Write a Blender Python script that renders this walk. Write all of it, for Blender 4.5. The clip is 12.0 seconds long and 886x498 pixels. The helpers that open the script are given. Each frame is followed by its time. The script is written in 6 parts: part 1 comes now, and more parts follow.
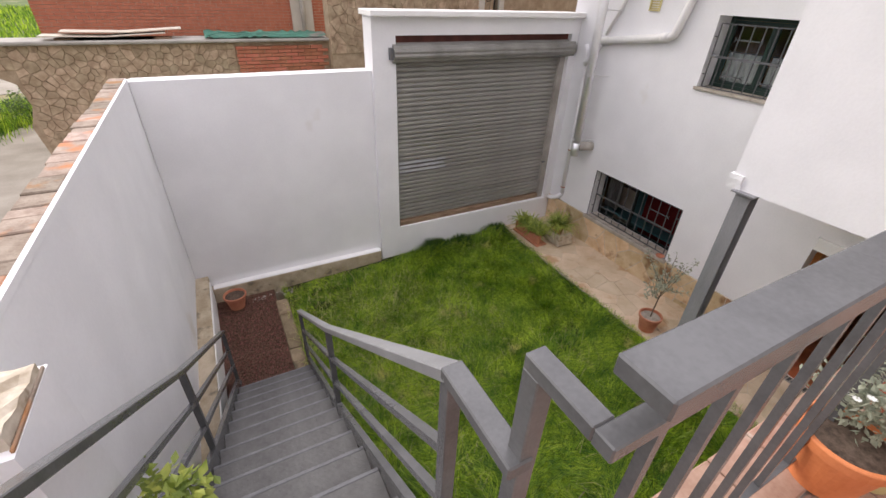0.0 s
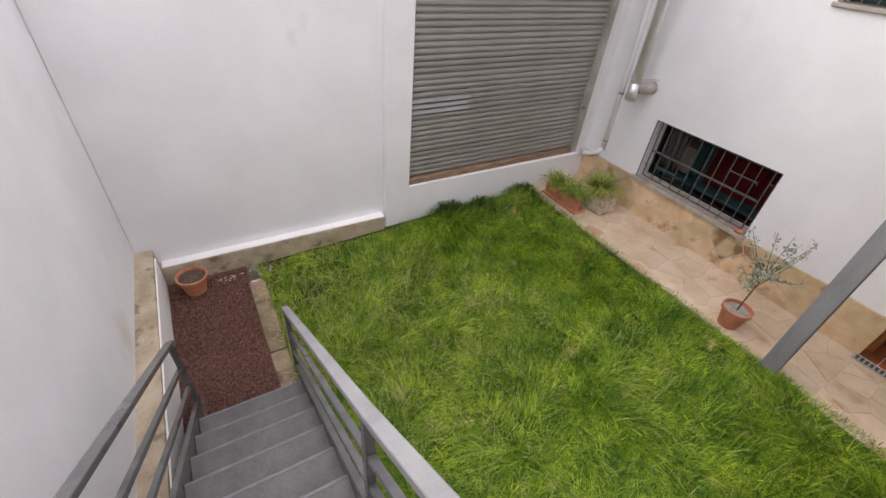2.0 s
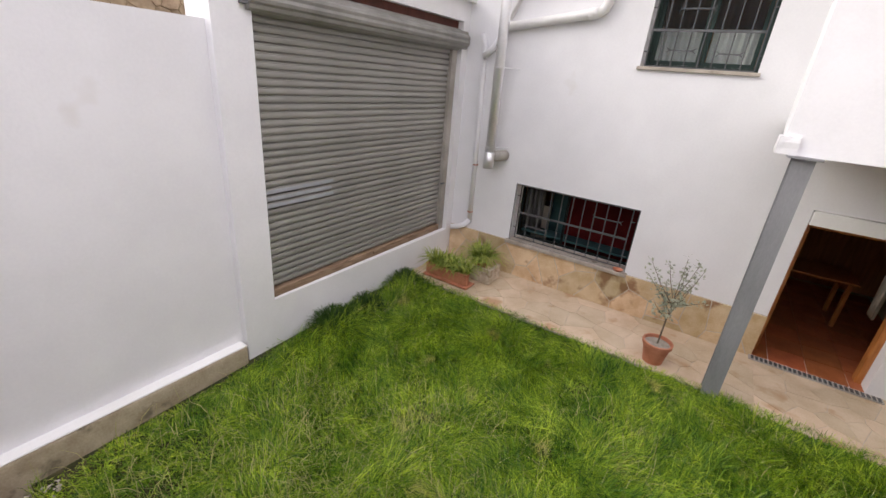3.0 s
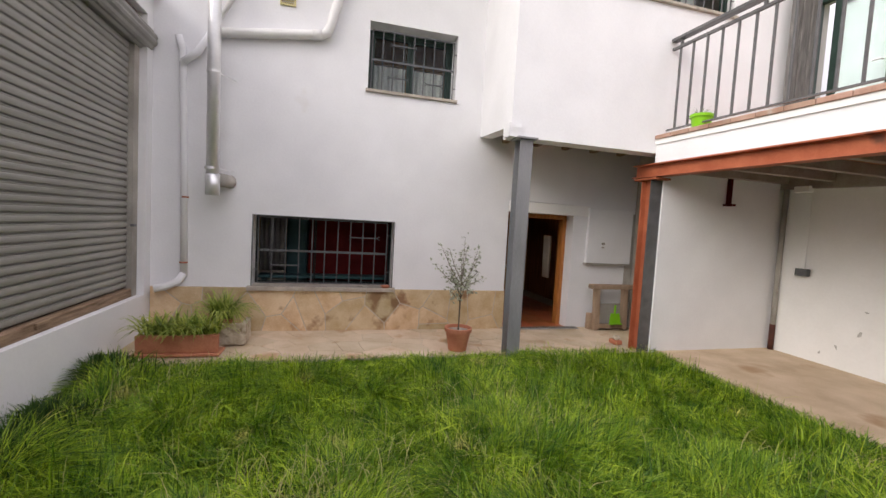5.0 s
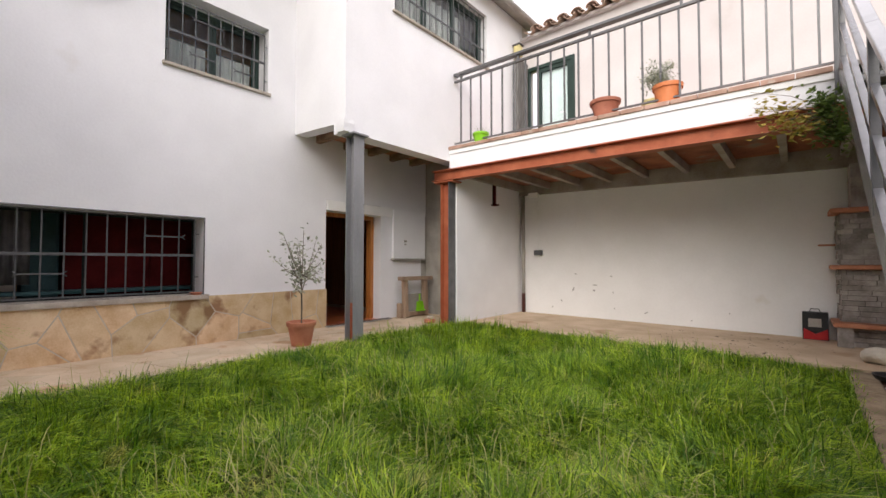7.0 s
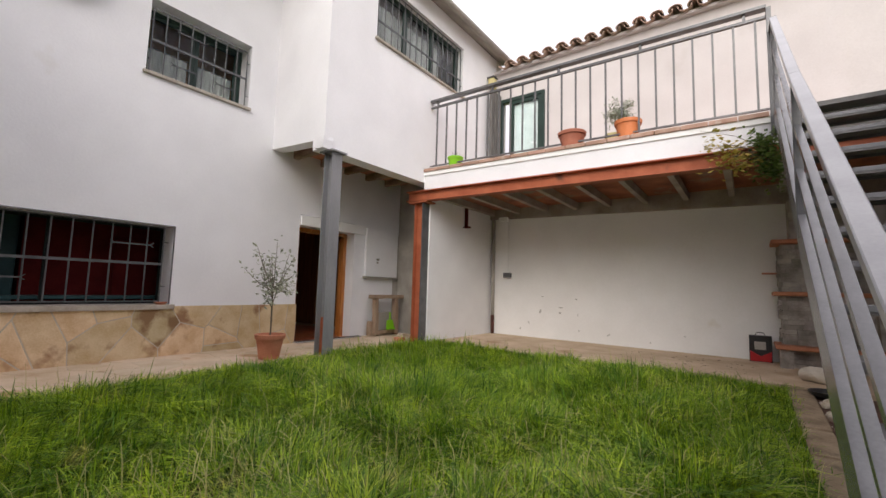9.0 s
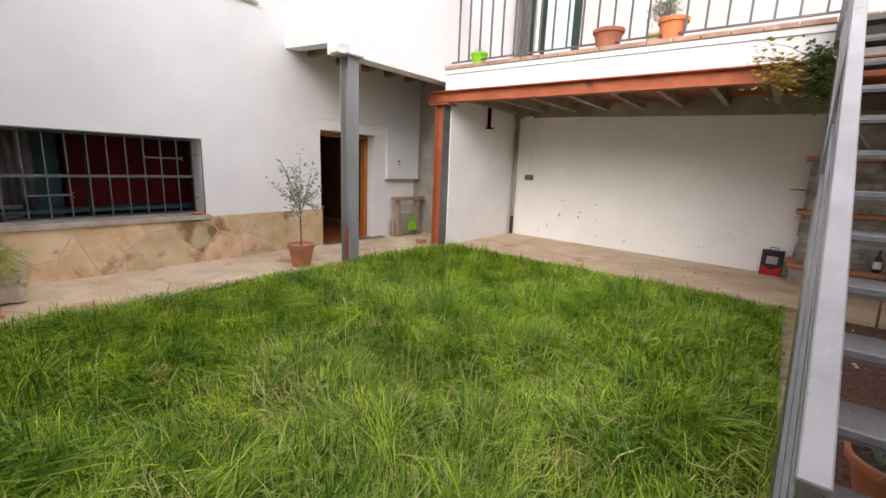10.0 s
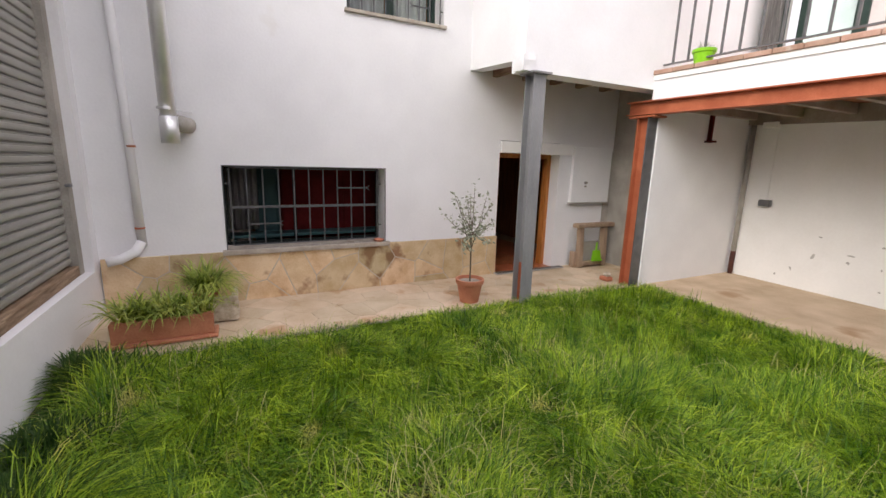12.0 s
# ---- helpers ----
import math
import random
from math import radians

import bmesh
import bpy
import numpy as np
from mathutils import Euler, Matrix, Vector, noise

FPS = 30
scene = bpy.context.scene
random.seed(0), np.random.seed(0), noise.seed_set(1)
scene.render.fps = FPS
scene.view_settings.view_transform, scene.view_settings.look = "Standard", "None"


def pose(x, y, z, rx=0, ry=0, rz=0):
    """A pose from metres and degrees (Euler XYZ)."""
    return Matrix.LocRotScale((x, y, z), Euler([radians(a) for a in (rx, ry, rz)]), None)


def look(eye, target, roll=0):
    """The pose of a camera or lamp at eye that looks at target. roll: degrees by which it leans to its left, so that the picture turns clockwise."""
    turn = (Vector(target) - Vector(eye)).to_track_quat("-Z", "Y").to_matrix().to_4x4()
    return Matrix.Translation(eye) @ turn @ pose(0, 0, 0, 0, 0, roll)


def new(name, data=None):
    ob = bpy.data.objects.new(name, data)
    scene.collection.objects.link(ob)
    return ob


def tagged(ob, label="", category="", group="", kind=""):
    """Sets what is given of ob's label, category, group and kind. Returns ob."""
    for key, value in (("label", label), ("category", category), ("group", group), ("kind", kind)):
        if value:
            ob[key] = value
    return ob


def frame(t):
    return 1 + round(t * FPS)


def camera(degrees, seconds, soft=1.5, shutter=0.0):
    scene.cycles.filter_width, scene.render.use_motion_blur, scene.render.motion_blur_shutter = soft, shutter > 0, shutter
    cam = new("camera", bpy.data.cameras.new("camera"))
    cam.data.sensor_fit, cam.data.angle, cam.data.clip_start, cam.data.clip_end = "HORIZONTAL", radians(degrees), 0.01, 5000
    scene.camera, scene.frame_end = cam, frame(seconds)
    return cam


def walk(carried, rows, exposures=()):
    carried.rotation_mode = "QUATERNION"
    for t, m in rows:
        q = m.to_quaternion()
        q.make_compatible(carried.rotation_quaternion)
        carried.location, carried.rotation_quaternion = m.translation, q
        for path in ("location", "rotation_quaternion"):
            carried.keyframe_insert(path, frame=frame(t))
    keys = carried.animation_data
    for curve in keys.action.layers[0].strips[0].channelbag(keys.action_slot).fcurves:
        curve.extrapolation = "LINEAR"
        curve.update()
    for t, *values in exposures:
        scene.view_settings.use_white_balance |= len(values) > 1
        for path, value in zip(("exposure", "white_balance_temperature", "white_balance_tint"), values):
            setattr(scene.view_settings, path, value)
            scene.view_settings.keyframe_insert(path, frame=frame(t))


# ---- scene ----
cam = camera(93.3, 12.0)
PATH = [
    (0, (-0.022, -2.269, 4.586), (0.794, -0.781, 3.528), 2.3),
    (0.5, (-0.095, -1.857, 4.534), (0.348, -0.333, 3.317), 2.5),
    (1, (-0.075, -1.436, 4.421), (0.358, 0.061, 3.167), 3.7),
    (1.5, (0.015, -1.002, 4.077), (0.644, 0.419, 2.819), 5.4),
    (2, (0.087, -0.552, 3.775), (0.961, 0.766, 2.551), 6.0),
    (2.5, (0.136, -0.065, 3.396), (1.301, 1.167, 2.337), 5.3),
    (3, (0.11, 0.6, 3.131), (1.672, 1.589, 2.367), 5.1),
    (3.5, (0.233, 0.991, 2.731), (2.103, 1.56, 2.308), 2.7),
    (3.7, (0.279, 1.13, 2.632), (2.202, 1.548, 2.276), 2.2),
    (4.5, (0.24, 1.84, 2.03), (2.2, 1.64, 1.82), 2.6),
    (5.3, (0.43, 2.561, 1.505), (2.293, 1.838, 1.419), 3.2),
    (5.5, (0.486, 2.739, 1.517), (2.287, 1.873, 1.437), 2.9),
    (6, (0.617, 3.142, 1.54), (2.243, 1.979, 1.484), 1.9),
    (6.5, (0.686, 3.474, 1.376), (2.123, 2.083, 1.366), 0.6),
    (7, (0.707, 3.478, 1.017), (2.0, 1.954, 1.081), 0.0),
    (7.5, (0.735, 3.5, 0.834), (1.928, 1.904, 1.006), 0.1),
    (7.7, (0.722, 3.521, 0.825), (1.89, 1.913, 1.048), 0.3),
    (9.3, (0.585, 3.608, 0.956), (1.781, 2.013, 1.117), 2.4),
    (9.5, (0.524, 3.593, 1.011), (1.745, 2.009, 1.027), 2.5),
    (10, (0.53, 3.695, 1.368), (1.762, 2.168, 0.979), 2.3),
    (10.5, (0.487, 3.772, 1.756), (1.792, 2.335, 1.277), -0.6),
    (11, (0.562, 3.801, 1.746), (1.979, 2.44, 1.372), -3.3),
    (11.5, (0.677, 3.476, 1.684), (2.219, 2.253, 1.327), -3.3),
    (12, (1.079, 3.2, 1.673), (2.83, 2.322, 1.273), 1.6),
]
walk(cam, [(t, look(eye, target, roll)) for t, eye, target, roll in PATH],
     exposures=[(0, 0.82), (1, 1.05), (2, 1.15), (3, 1.15), (3.5, 0.95), (5.5, 1.02), (6.5, 1.07), (7.5, 1.02), (9.5, 0.75), (10, 1.3), (10.5, 1.45), (11, 1.28), (12, 1.2)])


# ---- light ----
world = bpy.data.worlds.new("overcast_sky")
scene.world = world
world.use_nodes = True
wn = world.node_tree.nodes
wl = world.node_tree.links
wn.clear()
sky = wn.new("ShaderNodeTexSky")
sky.sky_type = "NISHITA"
sky.sun_disc = False
sky.sun_elevation = radians(25)
sky.sun_rotation = radians(-30)
sky.dust_density = 4.0
cloud = wn.new("ShaderNodeTexNoise")
cloud.inputs["Scale"].default_value = 2.2
cloud.inputs["Detail"].default_value = 5.0
cloud_ramp = wn.new("ShaderNodeValToRGB")
cloud_ramp.color_ramp.elements[0].position = 0.3
cloud_ramp.color_ramp.elements[0].color = (7.4, 6.95, 7.5, 1)
cloud_ramp.color_ramp.elements[1].position = 0.7
cloud_ramp.color_ramp.elements[1].color = (9.9, 9.35, 9.9, 1)
veil = wn.new("ShaderNodeMix")
veil.data_type = "RGBA"
veil.inputs["Factor"].default_value = 0.88
wbg = wn.new("ShaderNodeBackground")
wout = wn.new("ShaderNodeOutputWorld")
wl.new(cloud.outputs["Fac"], cloud_ramp.inputs["Fac"])
wl.new(sky.outputs["Color"], veil.inputs["A"])
wl.new(cloud_ramp.outputs["Color"], veil.inputs["B"])
wl.new(veil.outputs["Result"], wbg.inputs["Color"])
# an overcast sky is about three times brighter overhead than at the horizon
wdir = wn.new("ShaderNodeTexCoord")
wsep = wn.new("ShaderNodeSeparateXYZ")
wgrade = wn.new("ShaderNodeMapRange")
wgrade.inputs["From Min"].default_value, wgrade.inputs["From Max"].default_value = 0.0, 1.0
wgrade.inputs["To Min"].default_value, wgrade.inputs["To Max"].default_value = 0.026, 0.16
wl.new(wdir.outputs["Generated"], wsep.inputs["Vector"])
wl.new(wsep.outputs["Z"], wgrade.inputs["Value"])
wl.new(wgrade.outputs["Result"], wbg.inputs["Strength"])
wl.new(wbg.outputs["Background"], wout.inputs["Surface"])
sun = new("sun", bpy.data.lights.new("sun", "SUN"))
sun.data.energy = 1.5
sun.data.angle = radians(45)
sun.data.color = (1.0, 0.96, 0.9)
sun.matrix_world = look((-2.6, 12, 6.2), (2, 0, 0))


# ---- materials ----
def mat(name, dark, light, rough=0.8, metal=0.0, scale=3.0, fine=60.0, bump=0.15, third=None, patch=0.0, patch_scale=1.2,
        vary=0.0, island=False, spec=0.4, stretch=(1, 1, 1)):
    """Two scales of variation: broad stains between dark and light, fine grain in value and relief, patches of a third colour."""
    m = bpy.data.materials.new(name)
    m.use_nodes = True
    n, l = m.node_tree.nodes, m.node_tree.links
    b = n["Principled BSDF"]
    b.inputs["Roughness"].default_value = rough
    b.inputs["Metallic"].default_value = metal
    b.inputs["Specular IOR Level"].default_value = spec
    tc = n.new("ShaderNodeTexCoord")
    mp = n.new("ShaderNodeMapping")
    mp.inputs["Scale"].default_value = stretch
    l.new(tc.outputs["Object"], mp.inputs["Vector"])
    broad = n.new("ShaderNodeTexNoise")
    broad.inputs["Scale"].default_value = scale
    broad.inputs["Detail"].default_value = 6
    grain = n.new("ShaderNodeTexNoise")
    grain.inputs["Scale"].default_value = fine
    grain.inputs["Detail"].default_value = 3
    l.new(mp.outputs["Vector"], broad.inputs["Vector"])
    l.new(mp.outputs["Vector"], grain.inputs["Vector"])
    ramp = n.new("ShaderNodeValToRGB")
    ramp.color_ramp.elements[0].position, ramp.color_ramp.elements[0].color = 0.32, (*dark, 1)
    ramp.color_ramp.elements[1].position, ramp.color_ramp.elements[1].color = 0.68, (*light, 1)
    add = n.new("ShaderNodeMath")
    add.operation = "MULTIPLY_ADD"
    l.new(grain.outputs["Fac"], add.inputs[0])
    add.inputs[1].default_value = 0.35
    l.new(broad.outputs["Fac"], add.inputs[2])
    sub = n.new("ShaderNodeMath")
    sub.operation = "SUBTRACT"
    l.new(add.outputs[0], sub.inputs[0])
    sub.inputs[1].default_value = 0.175
    l.new(sub.outputs[0], ramp.inputs["Fac"])
    col = ramp.outputs["Color"]
    if third:
        pn = n.new("ShaderNodeTexNoise")
        pn.inputs["Scale"].default_value = patch_scale
        pn.inputs["Detail"].default_value = 4
        l.new(mp.outputs["Vector"], pn.inputs["Vector"])
        pr = n.new("ShaderNodeValToRGB")
        pr.color_ramp.elements[0].position = max(0.0, 0.62 - patch)
        pr.color_ramp.elements[1].position = max(0.05, 0.72 - patch)
        l.new(pn.outputs["Fac"], pr.inputs["Fac"])
        mx = n.new("ShaderNodeMix")
        mx.data_type = "RGBA"
        l.new(pr.outputs["Color"], mx.inputs["Factor"])
        l.new(col, mx.inputs["A"])
        mx.inputs["B"].default_value = (*third, 1)
        col = mx.outputs["Result"]
    if vary:
        src = n.new("ShaderNodeNewGeometry") if island else n.new("ShaderNodeObjectInfo")
        out = src.outputs["Random Per Island"] if island else src.outputs["Random"]
        rng = n.new("ShaderNodeMapRange")
        rng.inputs["To Min"].default_value, rng.inputs["To Max"].default_value = 1 - vary, 1 + vary
        l.new(out, rng.inputs["Value"])
        hs = n.new("ShaderNodeHueSaturation")
        hue = n.new("ShaderNodeMapRange")
        hue.inputs["To Min"].default_value, hue.inputs["To Max"].default_value = 0.5 + 0.04 * vary, 0.5 - 0.05 * vary
        l.new(out, hue.inputs["Value"])
        l.new(hue.outputs["Result"], hs.inputs["Hue"])
        l.new(rng.outputs["Result"], hs.inputs["Value"])
        l.new(col, hs.inputs["Color"])
        col = hs.outputs["Color"]
    l.new(col, b.inputs["Base Color"])
    if bump:
        bp = n.new("ShaderNodeBump")
        bp.inputs["Strength"].default_value = bump
        bp.inputs["Distance"].default_value = 0.01
        l.new(add.outputs[0], bp.inputs["Height"])
        l.new(bp.outputs["Normal"], b.inputs["Normal"])
    return m


WHITE = mat("white_render", (0.78, 0.775, 0.79), (0.84, 0.835, 0.85), 0.9, scale=1.6, fine=38, bump=0.35, third=(0.71, 0.68, 0.64), patch=-0.07, patch_scale=0.9)
WHITE_OLD = mat("weathered_white_render", (0.82, 0.81, 0.795), (0.88, 0.87, 0.86), 0.9, scale=1.6, fine=30, bump=0.25,
                third=(0.7, 0.66, 0.58), patch=-0.1, patch_scale=1.4)
# pinkish render, also darkened to offset the strong light on the terrace wall
TERRACE_RENDER = mat("darkened_pinkish_render", (0.54, 0.505, 0.495), (0.62, 0.585, 0.575), 0.9, scale=1.3, fine=35, bump=0.3,
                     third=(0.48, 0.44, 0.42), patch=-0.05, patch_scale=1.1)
LEDGE = mat("stained_cement_ledge", (0.34, 0.27, 0.18), (0.54, 0.46, 0.34), 0.9, scale=4, fine=50, bump=0.4,
            third=(0.2, 0.17, 0.12), patch=0.03, patch_scale=5)
CEMENT = mat("grey_cement", (0.3, 0.28, 0.25), (0.45, 0.42, 0.38), 0.9, scale=3, fine=60, bump=0.3)
SOIL = mat("lawn_soil", (0.025, 0.03, 0.01), (0.06, 0.06, 0.02), 1.0, scale=8, fine=80, bump=0.6, third=(0.11, 0.09, 0.045),
           patch=0.02, patch_scale=2.5)
CONCRETE = mat("sandy_concrete_floor", (0.47, 0.35, 0.23), (0.64, 0.50, 0.36), 0.9, scale=2.2, fine=70, bump=0.25,
               third=(0.40, 0.26, 0.15), patch=0.0, patch_scale=1.3)
FLAG = mat("sandstone_flag", (0.52, 0.40, 0.265), (0.66, 0.54, 0.395), 0.85, scale=2.5, fine=60, bump=0.3,
           third=(0.46, 0.30, 0.17), patch=0.04, patch_scale=2.2, vary=0.1)
PLINTH_STONE = mat("plinth_stone", (0.52, 0.37, 0.20), (0.66, 0.53, 0.34), 0.85, scale=5, fine=60, bump=0.5,
                   third=(0.30, 0.17, 0.09), patch=0.03, patch_scale=3.0, vary=0.2)
MORTAR = mat("mortar", (0.46, 0.40, 0.32), (0.58, 0.51, 0.42), 0.95, scale=8, fine=90, bump=0.3)
STEEL_PAINT = mat("grey_painted_steel", (0.08, 0.08, 0.083), (0.12, 0.12, 0.123), 0.27, 0.0, scale=6, fine=90, bump=0.04, spec=0.7,
                  third=(0.2, 0.195, 0.19), patch=-0.12, patch_scale=9)
COLUMN_PAINT = mat("pale_grey_column_paint", (0.20, 0.20, 0.21), (0.28, 0.28, 0.29), 0.45, 0.0, scale=4, fine=80, bump=0.06,
                   third=(0.42, 0.40, 0.38), patch=-0.05, patch_scale=4, stretch=(1, 1, 0.25))
# paler grey with the sky's reflection put into the colour
HANDRAIL = mat("sky_sheen_grey_handrail", (0.19, 0.19, 0.195), (0.26, 0.26, 0.265), 0.3, 0.0, scale=6, fine=90, bump=0.04, spec=0.6)
RAIL_DARK = mat("dark_rail_paint", (0.10, 0.10, 0.105), (0.14, 0.14, 0.145), 0.45, 0.0, scale=6, fine=90, bump=0.05)
TREAD = mat("chequer_plate_steel", (0.088, 0.085, 0.083), (0.14, 0.136, 0.132), 0.55, 0.1, scale=5, fine=38, bump=0.55)
PRIMER = mat("orange_primer_steel", (0.33, 0.085, 0.036), (0.43, 0.13, 0.06), 0.65, 0.0, scale=5, fine=60, bump=0.08,
             third=(0.15, 0.055, 0.03), patch=-0.02, patch_scale=3)
SHUTTER = mat("galvanised_slats", (0.27, 0.265, 0.245), (0.37, 0.36, 0.335), 0.5, 0.2, scale=2.0, fine=70, bump=0.06,
              third=(0.3, 0.29, 0.26), patch=-0.04, patch_scale=1.1, stretch=(0.6, 1, 3), vary=0.08)
SHUTTER_CLEAN = mat("faded_slat_paint", (0.33, 0.34, 0.36), (0.44, 0.45, 0.48), 0.6, 0.0, scale=4, fine=60, bump=0.05)
SHUTTER_BOX = mat("galvanised_roll", (0.22, 0.215, 0.2), (0.32, 0.31, 0.29), 0.5, 0.3, scale=3, fine=70, bump=0.06)
STAINLESS = mat("stainless_flue", (0.74, 0.74, 0.75), (0.84, 0.84, 0.85), 0.38, 0.7, scale=2, fine=30, bump=0.03)
SOFFIT = mat("stained_soffit_board", (0.16, 0.055, 0.028), (0.36, 0.12, 0.055), 0.8, scale=3, fine=40, bump=0.2, third=(0.22, 0.17, 0.13), patch=0.03, patch_scale=2.5)
SILL = mat("weathered_sill_stone", (0.33, 0.285, 0.235), (0.48, 0.43, 0.37), 0.9, scale=5, fine=50, bump=0.3, third=(0.22, 0.18, 0.14), patch=0.0, patch_scale=6)
DOOR_BLIND = mat("pale_bluish_blind", (0.42, 0.47, 0.48), (0.52, 0.57, 0.58), 0.8, scale=3, fine=40, bump=0.05)
WOOD_OLD = mat("weathered_wood", (0.16, 0.1, 0.06), (0.34, 0.24, 0.16), 0.85, scale=4, fine=50, bump=0.4, stretch=(1, 8, 8))
WOOD_DOOR = mat("varnished_door_wood", (0.30, 0.10, 0.025), (0.48, 0.19, 0.05), 0.4, scale=4, fine=40, bump=0.1, stretch=(8, 8, 1))
WOOD_JOIST = mat("grey_painted_joist", (0.27, 0.225, 0.185), (0.40, 0.355, 0.31), 0.8, scale=3, fine=40, bump=0.2)
TERRACOTTA = mat("terracotta", (0.42, 0.155, 0.085), (0.57, 0.245, 0.145), 0.75, scale=6, fine=60, bump=0.12, vary=0.1)
TERRACOTTA_DARK = mat("dark_terracotta", (0.30, 0.10, 0.06), (0.42, 0.16, 0.10), 0.7, scale=6, fine=60, bump=0.12)
DIM_CLOTH = mat("dim_grey_cloth", (0.13, 0.125, 0.125), (0.2, 0.19, 0.19), 0.95, scale=6, fine=90, bump=0.2)
PALE_WOOD = mat("pale_weathered_wood", (0.27, 0.185, 0.125), (0.40, 0.29, 0.205), 0.85, scale=3, fine=40, bump=0.3, stretch=(4, 4, 1))
TERRACOTTA_ORANGE = mat("bright_terracotta_plastic", (0.58, 0.18, 0.06), (0.70, 0.25, 0.1), 0.55, scale=5, fine=60, bump=0.05)
TILE = mat("terracotta_floor_tile", (0.33, 0.19, 0.135), (0.48, 0.32, 0.245), 0.75, scale=5, fine=50, bump=0.2, vary=0.14,
           third=(0.52, 0.45, 0.38), patch=0.0, patch_scale=6)
TILE_IN = mat("dark_red_floor_tile", (0.32, 0.09, 0.035), (0.45, 0.15, 0.06), 0.35, scale=4, fine=40, bump=0.06, vary=0.12)
COPING = mat("coping_brick", (0.27, 0.20, 0.155), (0.42, 0.34, 0.275), 0.9, scale=12, fine=60, bump=1.0, third=(0.46, 0.215, 0.10),
             patch=0.09, patch_scale=3.5, vary=0.35)
LIMESTONE = mat("rough_limestone", (0.42, 0.35, 0.26), (0.66, 0.59, 0.49), 0.95, scale=11, fine=40, bump=1.0, third=(0.27, 0.2, 0.13),
                patch=0.03, patch_scale=9)
CHIP = mat("bare_plaster_chip", (0.40, 0.385, 0.37), (0.54, 0.53, 0.51), 0.95, scale=20, fine=90, bump=0.3)
RUBBLE = mat("ruin_stone", (0.30, 0.215, 0.14), (0.50, 0.385, 0.265), 0.95, scale=7, fine=26, bump=0.9, third=(0.24, 0.17, 0.11),
             patch=0.03, patch_scale=5, vary=0.14)
RUIN_BED = mat("earthy_wall_mortar", (0.30, 0.22, 0.145), (0.44, 0.34, 0.235), 1.0, scale=7, fine=40, bump=0.9)
BRICK_RED = mat("red_brick", (0.40, 0.14, 0.08), (0.52, 0.2, 0.12), 0.9, scale=6, fine=40, bump=0.4, vary=0.18)
GRAVEL = mat("red_gravel", (0.075, 0.035, 0.025), (0.2, 0.10, 0.07), 0.95, scale=30, fine=120, bump=0.8, vary=0.5, island=True,
             third=(0.42, 0.34, 0.28), patch=-0.06, patch_scale=60)
GREEN_FRAME = mat("dark_green_joinery", (0.01, 0.026, 0.02), (0.02, 0.042, 0.034), 0.45, scale=4, fine=60, bump=0.05)
IRON = mat("grey_wrought_iron", (0.075, 0.075, 0.08), (0.13, 0.13, 0.135), 0.5, 0.1, scale=8, fine=60, bump=0.1)
DARK_FRAME = mat("near_black_joinery", (0.006, 0.009, 0.008), (0.012, 0.016, 0.015), 0.75, scale=4, fine=60, bump=0.05, spec=0.2)
LINTEL_BROWN = mat("rusty_lintel", (0.06, 0.02, 0.014), (0.11, 0.035, 0.025), 0.8, scale=5, fine=50, bump=0.2)
PVC = mat("white_pvc", (0.72, 0.71, 0.7), (0.82, 0.81, 0.8), 0.4, scale=3, fine=50, bump=0.03)
ROOF_TILE = mat("clay_roof_tile", (0.30, 0.20, 0.15), (0.5, 0.37, 0.29), 0.9, scale=6, fine=50, bump=0.4, third=(0.2, 0.19, 0.15),
                patch=0.02, patch_scale=5, vary=0.22)
GRASS = mat("grass_blade", (0.10, 0.235, 0.012), (0.33, 0.50, 0.045), 0.4, scale=2.4, fine=14, bump=0.0, vary=0.75, island=True,
            third=(0.48, 0.50, 0.13), patch=-0.01, patch_scale=2.6)
STRAW = mat("dry_grass_blade", (0.42, 0.41, 0.14), (0.62, 0.58, 0.25), 0.6, scale=3, fine=9, bump=0.0, vary=0.25, island=True)
# grass green darkened: the wall's shade is put into the blade colour
GRASS_DARK = mat("shade_dark_grass_blade", (0.03, 0.075, 0.012), (0.07, 0.14, 0.025), 0.5, scale=3, fine=9, bump=0.0, vary=0.4, island=True)
EDGE_STONE = mat("weathered_edging_stone", (0.17, 0.125, 0.075), (0.31, 0.24, 0.155), 0.9, scale=5, fine=50, bump=0.5, third=(0.14, 0.11, 0.07),
                 patch=0.03, patch_scale=6, vary=0.15)
# paler than the treads: light along each step edge, put into the colour
NOSING = mat("lightened_step_edge", (0.13, 0.13, 0.135), (0.19, 0.19, 0.2), 0.5, 0.1, scale=7, fine=60, bump=0.2)
LEAF = mat("leaf_green", (0.07, 0.12, 0.025), (0.16, 0.23, 0.06), 0.55, scale=9, fine=30, bump=0.0, vary=0.35, island=True)
LEAF_OLIVE = mat("leaf_olive", (0.25, 0.275, 0.205), (0.46, 0.49, 0.38), 0.55, scale=9, fine=30, bump=0.0, vary=0.3, island=True)
LEAF_PALE = mat("leaf_yellowish", (0.2, 0.3, 0.04), (0.46, 0.52, 0.14), 0.45, scale=7, fine=30, bump=0.0, vary=0.4, island=True)
LEAF_TURNING = mat("leaf_turning_yellow", (0.30, 0.26, 0.04), (0.58, 0.46, 0.12), 0.5, scale=7, fine=30, bump=0.0, vary=0.4, island=True)
BARK = mat("bark", (0.10, 0.075, 0.05), (0.2, 0.16, 0.12), 0.9, scale=12, fine=60, bump=0.5, stretch=(1, 1, 0.3))
EARTH = mat("potting_earth", (0.05, 0.035, 0.025), (0.14, 0.1, 0.075), 1.0, scale=25, fine=110, bump=0.8)
